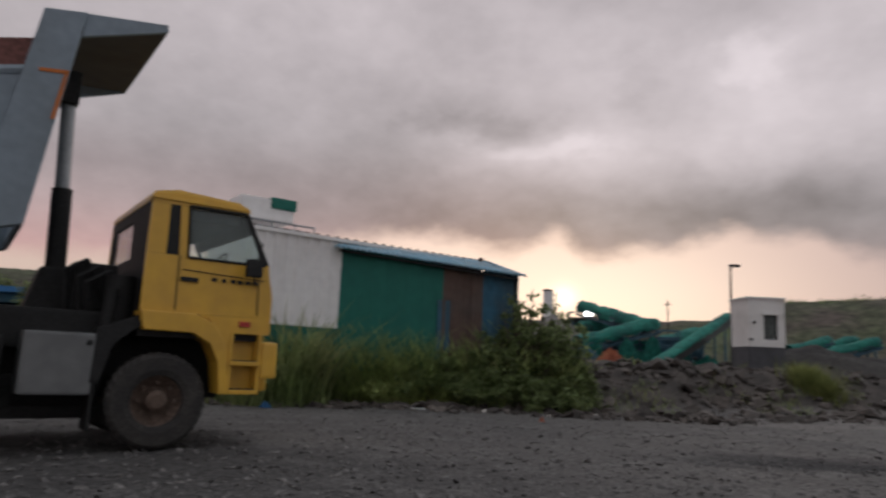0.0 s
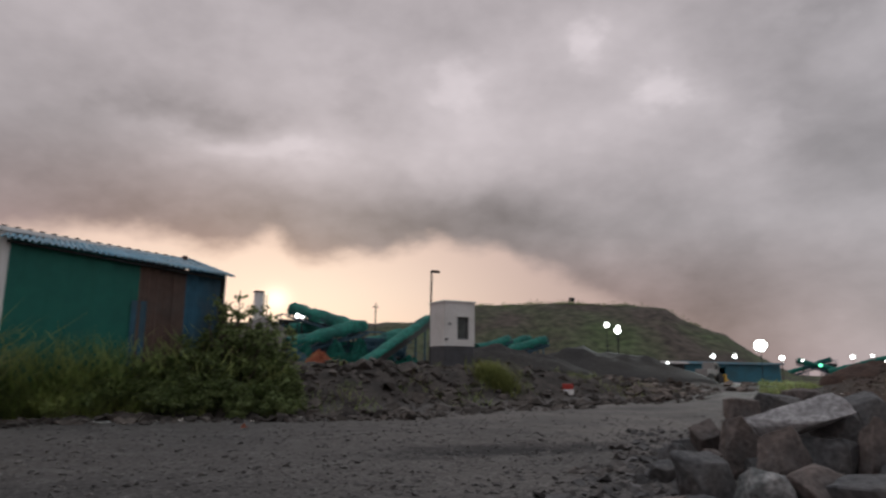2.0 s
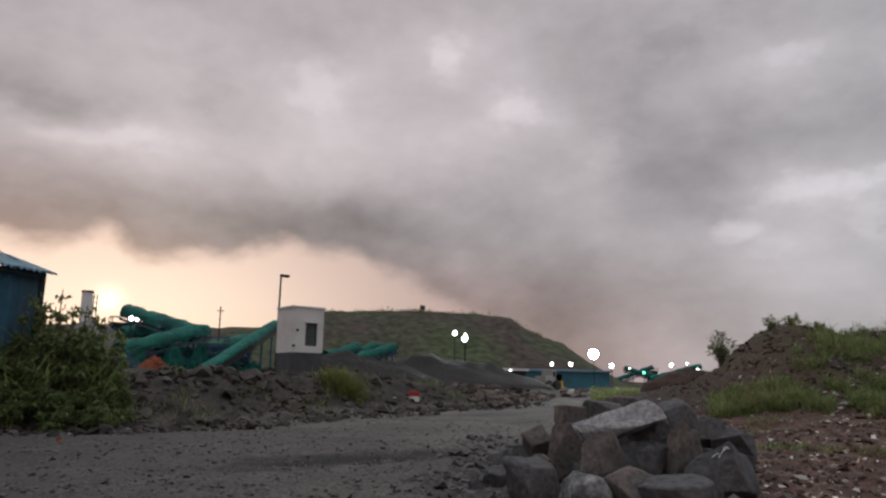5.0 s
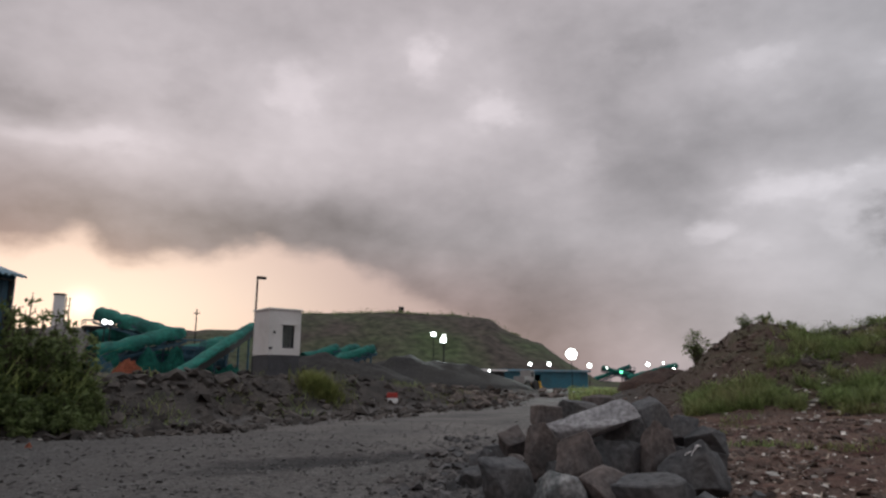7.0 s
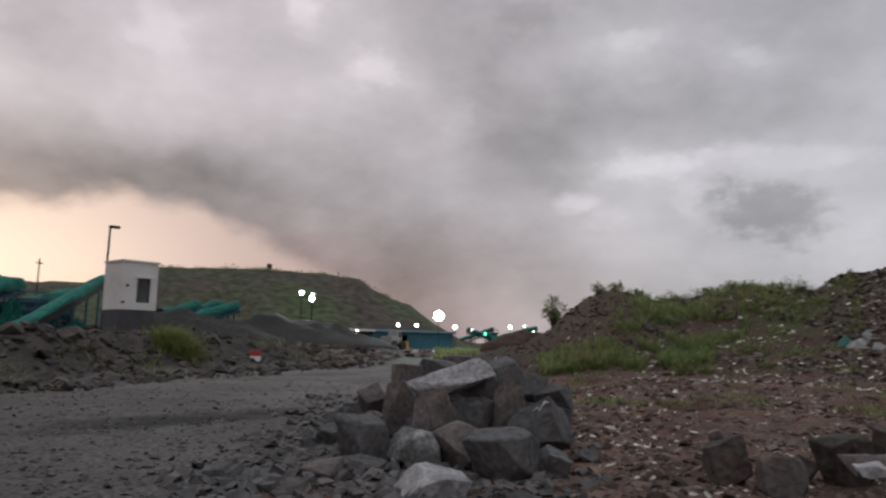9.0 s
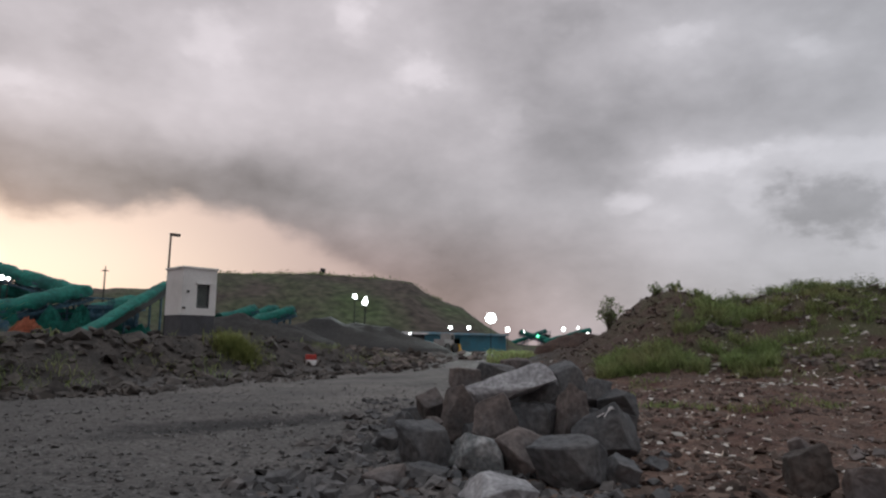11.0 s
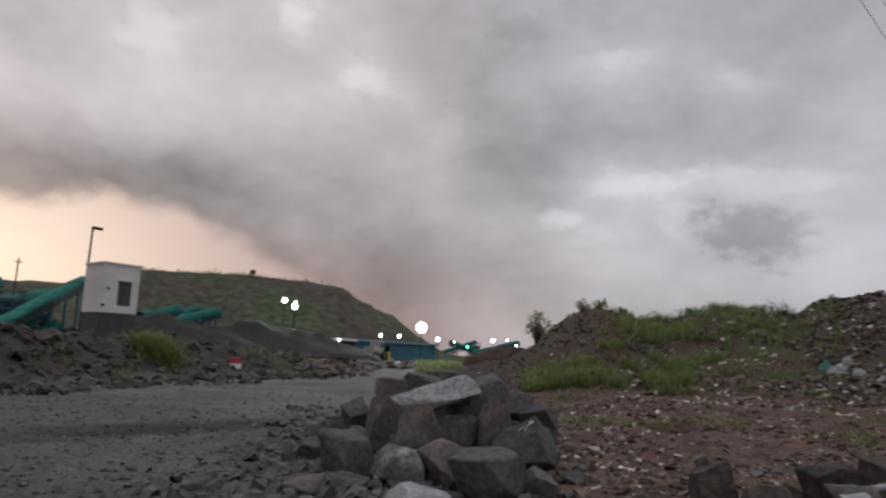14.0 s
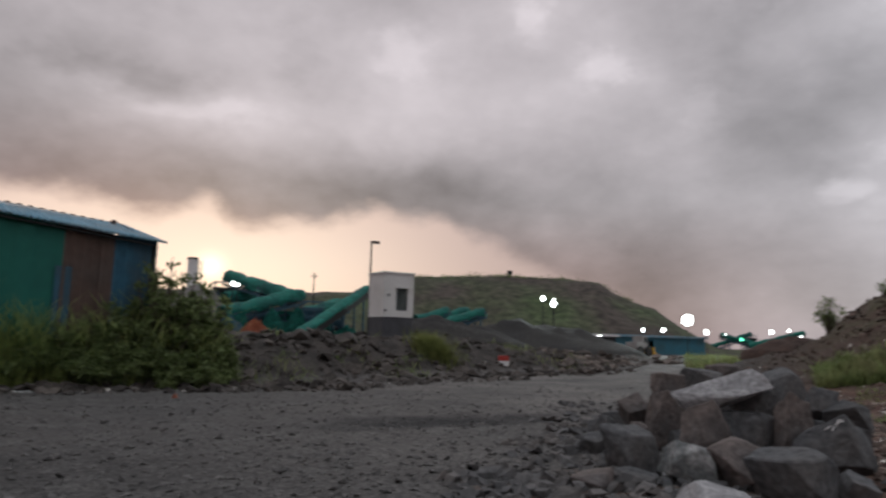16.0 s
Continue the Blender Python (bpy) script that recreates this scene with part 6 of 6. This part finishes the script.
# red and white marker block on the bank
p = polar(34.0, 26.5)
mk = empty("marker_block", pose(p.x, p.y, height(p.x, p.y) - 0.03, 0, 0, -30), "red and white painted concrete marker block", "marker")
part("base", boxed(-0.2, 0.2, -0.12, 0.12, 0, 0.2, bevel=0.02), M_WHITE, mk)
part("top", boxed(-0.2, 0.2, -0.12, 0.12, 0.2, 0.4, bevel=0.02), M_RED, mk, "red painted top half")


# ---- far works: sheds, vehicles, floodlights ----
def build_far_shed(az0, az1, d0, d1, z0, z1, wall, roof, label):
    a, b = polar(az0, d0), polar(az1, d1)
    g = empty("work_shed", pose(a.x, a.y, 0, 0, 0, math.degrees(math.atan2(b.y - a.y, b.x - a.x))), label, "shed", "far work sheds")
    w = (b - a).length
    n = max(2, int(w / 3))
    for k in range(n):
        x0, x1 = w * k / n, w * (k + 1) / n
        bm = bmesh.new()
        if k % 4 == 1:
            cx = (x0 + x1) / 2
            for bb in ((x0, cx - 0.5, z0, z1), (cx + 0.5, x1, z0, z1), (cx - 0.5, cx + 0.5, z1 - 0.4, z1), (cx - 0.5, cx + 0.5, z0, z0 + 0.1)):
                box(bm, bb[0], bb[1], -0.05, 0.05, bb[2], bb[3])
        else:
            box(bm, x0, x1, -0.05, 0.05, z0, z1)
        part("wall_panel", bm, wall, g)
    part("back_wall", boxed(0, w, 4, 4.1, z0, z1), wall, g)
    part("floor", boxed(0.06, w - 0.06, 0.06, 3.95, z0, z0 + 0.05), M_PLINTH, g)
    part("end_wall", boxed(-0.1, 0, 0, 4, z0, z1), wall, g)
    part("end_wall", boxed(w, w + 0.1, 0, 4, z0, z1), wall, g)
    part("roof", prism([(-0.3, z1), (w + 0.3, z1), (w + 0.3, z1 + 0.22), (-0.3, z1 + 0.28)], -0.5, 4.3), roof, g)


# brighter copy of the blue sheet: floodlight on the wall painted in
M_TEAL = material("floodlit_blue_sheet", (0.045, 0.17, 0.23), 0.6, spots=(0.05, 0.12, 0.15), scale=0.5, amount=0.8, fine_scale=6, bump=0.05, contrast=0.15)
build_far_shed(43.3, 50.0, 88, 96, 0.2, 2.35, M_TEAL, M_ROOF, "long blue sheet-metal work shed with pale roof")
build_far_shed(41.2, 43.2, 84, 86, 0.2, 2.3, M_DARK, M_WHITE, "dark open work shed with white roof sheets")


def build_loader(az, d, label):
    p = polar(az, d, height(*polar(az, d).xy))
    g = empty("loader", pose(*p, 0, 0, -az + 60), label, "loader", "parked loaders")
    part("engine_cover", boxed(-1.6, -0.2, -0.7, 0.7, 0.7, 1.5, bevel=0.08), M_CONC, g)
    part("cabin", boxed(-0.2, 0.8, -0.65, 0.65, 0.8, 2.2, bevel=0.08), M_CONC, g)
    part("cabin_window", boxed(0.0, 0.6, -0.67, 0.67, 1.45, 2.0), M_BLACK, g)
    part("bucket", prism([(1.4, 0.2), (2.3, 0.15), (1.7, 0.5), (1.6, 1.0), (1.4, 1.0)], -1.0, 1.0), M_YELLOW, g)
    part("arm", tubed((0.6, 0, 1.0), (1.5, 0, 0.6), 0.12, seg=8), M_YELLOW, g)
    for x in (-1.1, 0.7):
        for y in (-0.75, 0.75):
            part("wheel", tubed((x, y - 0.2, 0.5), (x, y + 0.2, 0.5), 0.55, seg=20), M_TYRE, g)


build_far_shed(-36.5, -31.8, 34, 33, 1.0, 3.1, M_BLUE, M_BLUEROOF, "blue-roofed sheet shed behind the truck")
build_loader(45.05, 78, "cream and yellow wheel loader parked by the blue shed")
far = "distant green conveyor of the far crusher plant"
conveyor(up(50.6, 0.1, 130), up(53.4, 1.1, 132), 1.0, far, seed=11, legs=2)
conveyor(up(54.2, 0.2, 130), up(51.2, 1.0, 128), 1.0, far, seed=12, legs=2)
conveyor(up(53.2, 0.2, 128), up(57.0, 1.25, 130), 0.9, far, dark=True, seed=13, legs=2)
hopper(53.3, 130, 1.6, 1.4, "dark screen tower of the far crusher plant", M_DARK, 6)


def floodlight(az, el, d, r, label, mat=M_FLOOD, watts=0):
    """A mast with a round lamp head facing the yard."""
    z = EYE + d * math.tan(radians(el))
    p = polar(az, d)
    zg = height(p.x, p.y)
    g = empty("floodlight_mast", pose(p.x, p.y, zg, 0, 0, -az), label, "floodlight", "yard floodlights")
    part("pole", tubed((0, 0.3, -0.1), (0, 0.3, z - zg), 0.06, 0.035), M_DARK, g)
    part("housing", tubed((0, 0.0, z - zg), (0, 0.28, z - zg), r * 1.08, r * 0.6, 20), M_DARK, g)
    bm = bmesh.new()
    bmesh.ops.create_uvsphere(bm, u_segments=18, v_segments=10, radius=r, matrix=Matrix.Translation((0, 0, z - zg)) @ Matrix.Diagonal((1, 0.3, 1, 1)))
    part("lamp", bm, mat, g, "glowing white lamp", smooth=True)
    if watts:
        li = new("floodlight_beam", bpy.data.lights.new("floodlight_beam", "SPOT"))
        li.data.energy, li.data.color, li.data.shadow_soft_size = watts, (0.88, 1.0, 0.97), r
        li.data.spot_size, li.data.spot_blend = radians(76), 0.8
        li.matrix_world = look(p + Vector((-0.5 * math.sin(radians(az)), -0.5 * math.cos(radians(az)), z)), polar(az, d - 24, 0.0))


FL = "bright white floodlight on a mast in the yard"
floodlight(37.35, 3.87, 62, 0.2, FL, watts=1500)
floodlight(38.2, 3.4, 62, 0.25, FL)
floodlight(38.25, 3.75, 63, 0.12, FL, M_FLOOD_SMALL)
# lamp radius is enlarged to take in the glare round it
floodlight(48.8, 2.2, 84, 0.62, "tall floodlight mast with a white lamp enlarged to its glare", watts=18000)
for az, el, d, r in ((45.4, 1.38, 92, 0.23), (46.95, 1.38, 93, 0.25), (50.2, 1.27, 95, 0.3), (54.8, 1.35, 125, 0.32), (56.0, 1.45, 125, 0.18), (56.75, 1.02, 125, 0.18), (51.6, 1.1, 125, 0.12), (42.0, 0.85, 83, 0.12)):
    floodlight(az, el, d, r, "small white floodlight on a pole at the works", M_FLOOD_SMALL)
for az, el, d, r in ((11.6, 4.35, 49, 0.15), (12.0, 4.28, 49, 0.1), (12.45, 4.85, 50.5, 0.07)):
    floodlight(az, el, d, r, "small white floodlight on the crusher plant", M_FLOOD_SMALL)
floodlight(52.7, 0.74, 120, 0.22, "small green signal lamp on a pole", M_GREENLAMP)

# small shelter post on the hill top
hp = empty("hill_sign", pose(*polar(34.6, 140, 14.5)), "tiny board on posts on the hill's rim", "sign")
part("board", boxed(-0.6, 0.6, -0.05, 0.05, 0.9, 1.7), M_DARK, hp)
for x in (-0.4, 0.4):
    part("post", tubed((x, 0, -0.6), (x, 0, 0.95), 0.06, seg=6), M_DARK, hp)


# ---- power line over the waste ground ----
def build_line():
    base = polar(87.6, 25.0)
    zb = height(base.x, base.y)
    g = empty("power_pole", pose(base.x, base.y, zb, 0, 0, 2.4), "slim grey power pole with three side insulators", "power pole")
    part("pole", tubed((0, 0, -0.3), (0, 0, 12.2 - zb), 0.13, 0.08, 12), M_CONC, g)
    for k, (az, el, az2, el2) in enumerate(((86.75, 23.1, 85.6, 26.59), (86.6, 21.4, 84.3, 26.86), (86.5, 19.6, 82.8, 27.16))):
        z = EYE + 25 * math.tan(radians(el))
        tip = polar(az, 24.9, z)
        q = g.matrix_world.inverted() @ tip
        part("cross_arm", tubed((0, 0, q.z - 0.32), (q.x, q.y, q.z - 0.32), 0.045, seg=8), M_DARK, g)
        bm = bmesh.new()
        tube(bm, (q.x, q.y, q.z - 0.34), (q.x, q.y, q.z), 0.03, seg=8)
        for j in range(4):
            tube(bm, (q.x, q.y, q.z - 0.28 + 0.08 * j), (q.x, q.y, q.z - 0.24 + 0.08 * j), 0.085, 0.06, 12)
        part("insulator", bm, M_BLACK, g)
        near = polar(az2, (z - EYE) / math.tan(radians(el2)), z)
        w = bmesh.new()
        end = tip + (near - tip) * 4.5
        prev = tip
        for j in range(1, 25):
            t = j / 24
            cur = tip.lerp(end, t) - Vector((0, 0, 1.2 * t * (1 - t) * 0.3))
            tube(w, prev, cur, 0.008, seg=5, caps=False)
            prev = cur
        ob = part("power_wire", w, M_WIRE)
        tagged(ob, "thin dark overhead power wire", "wire", "overhead wires")


build_line()
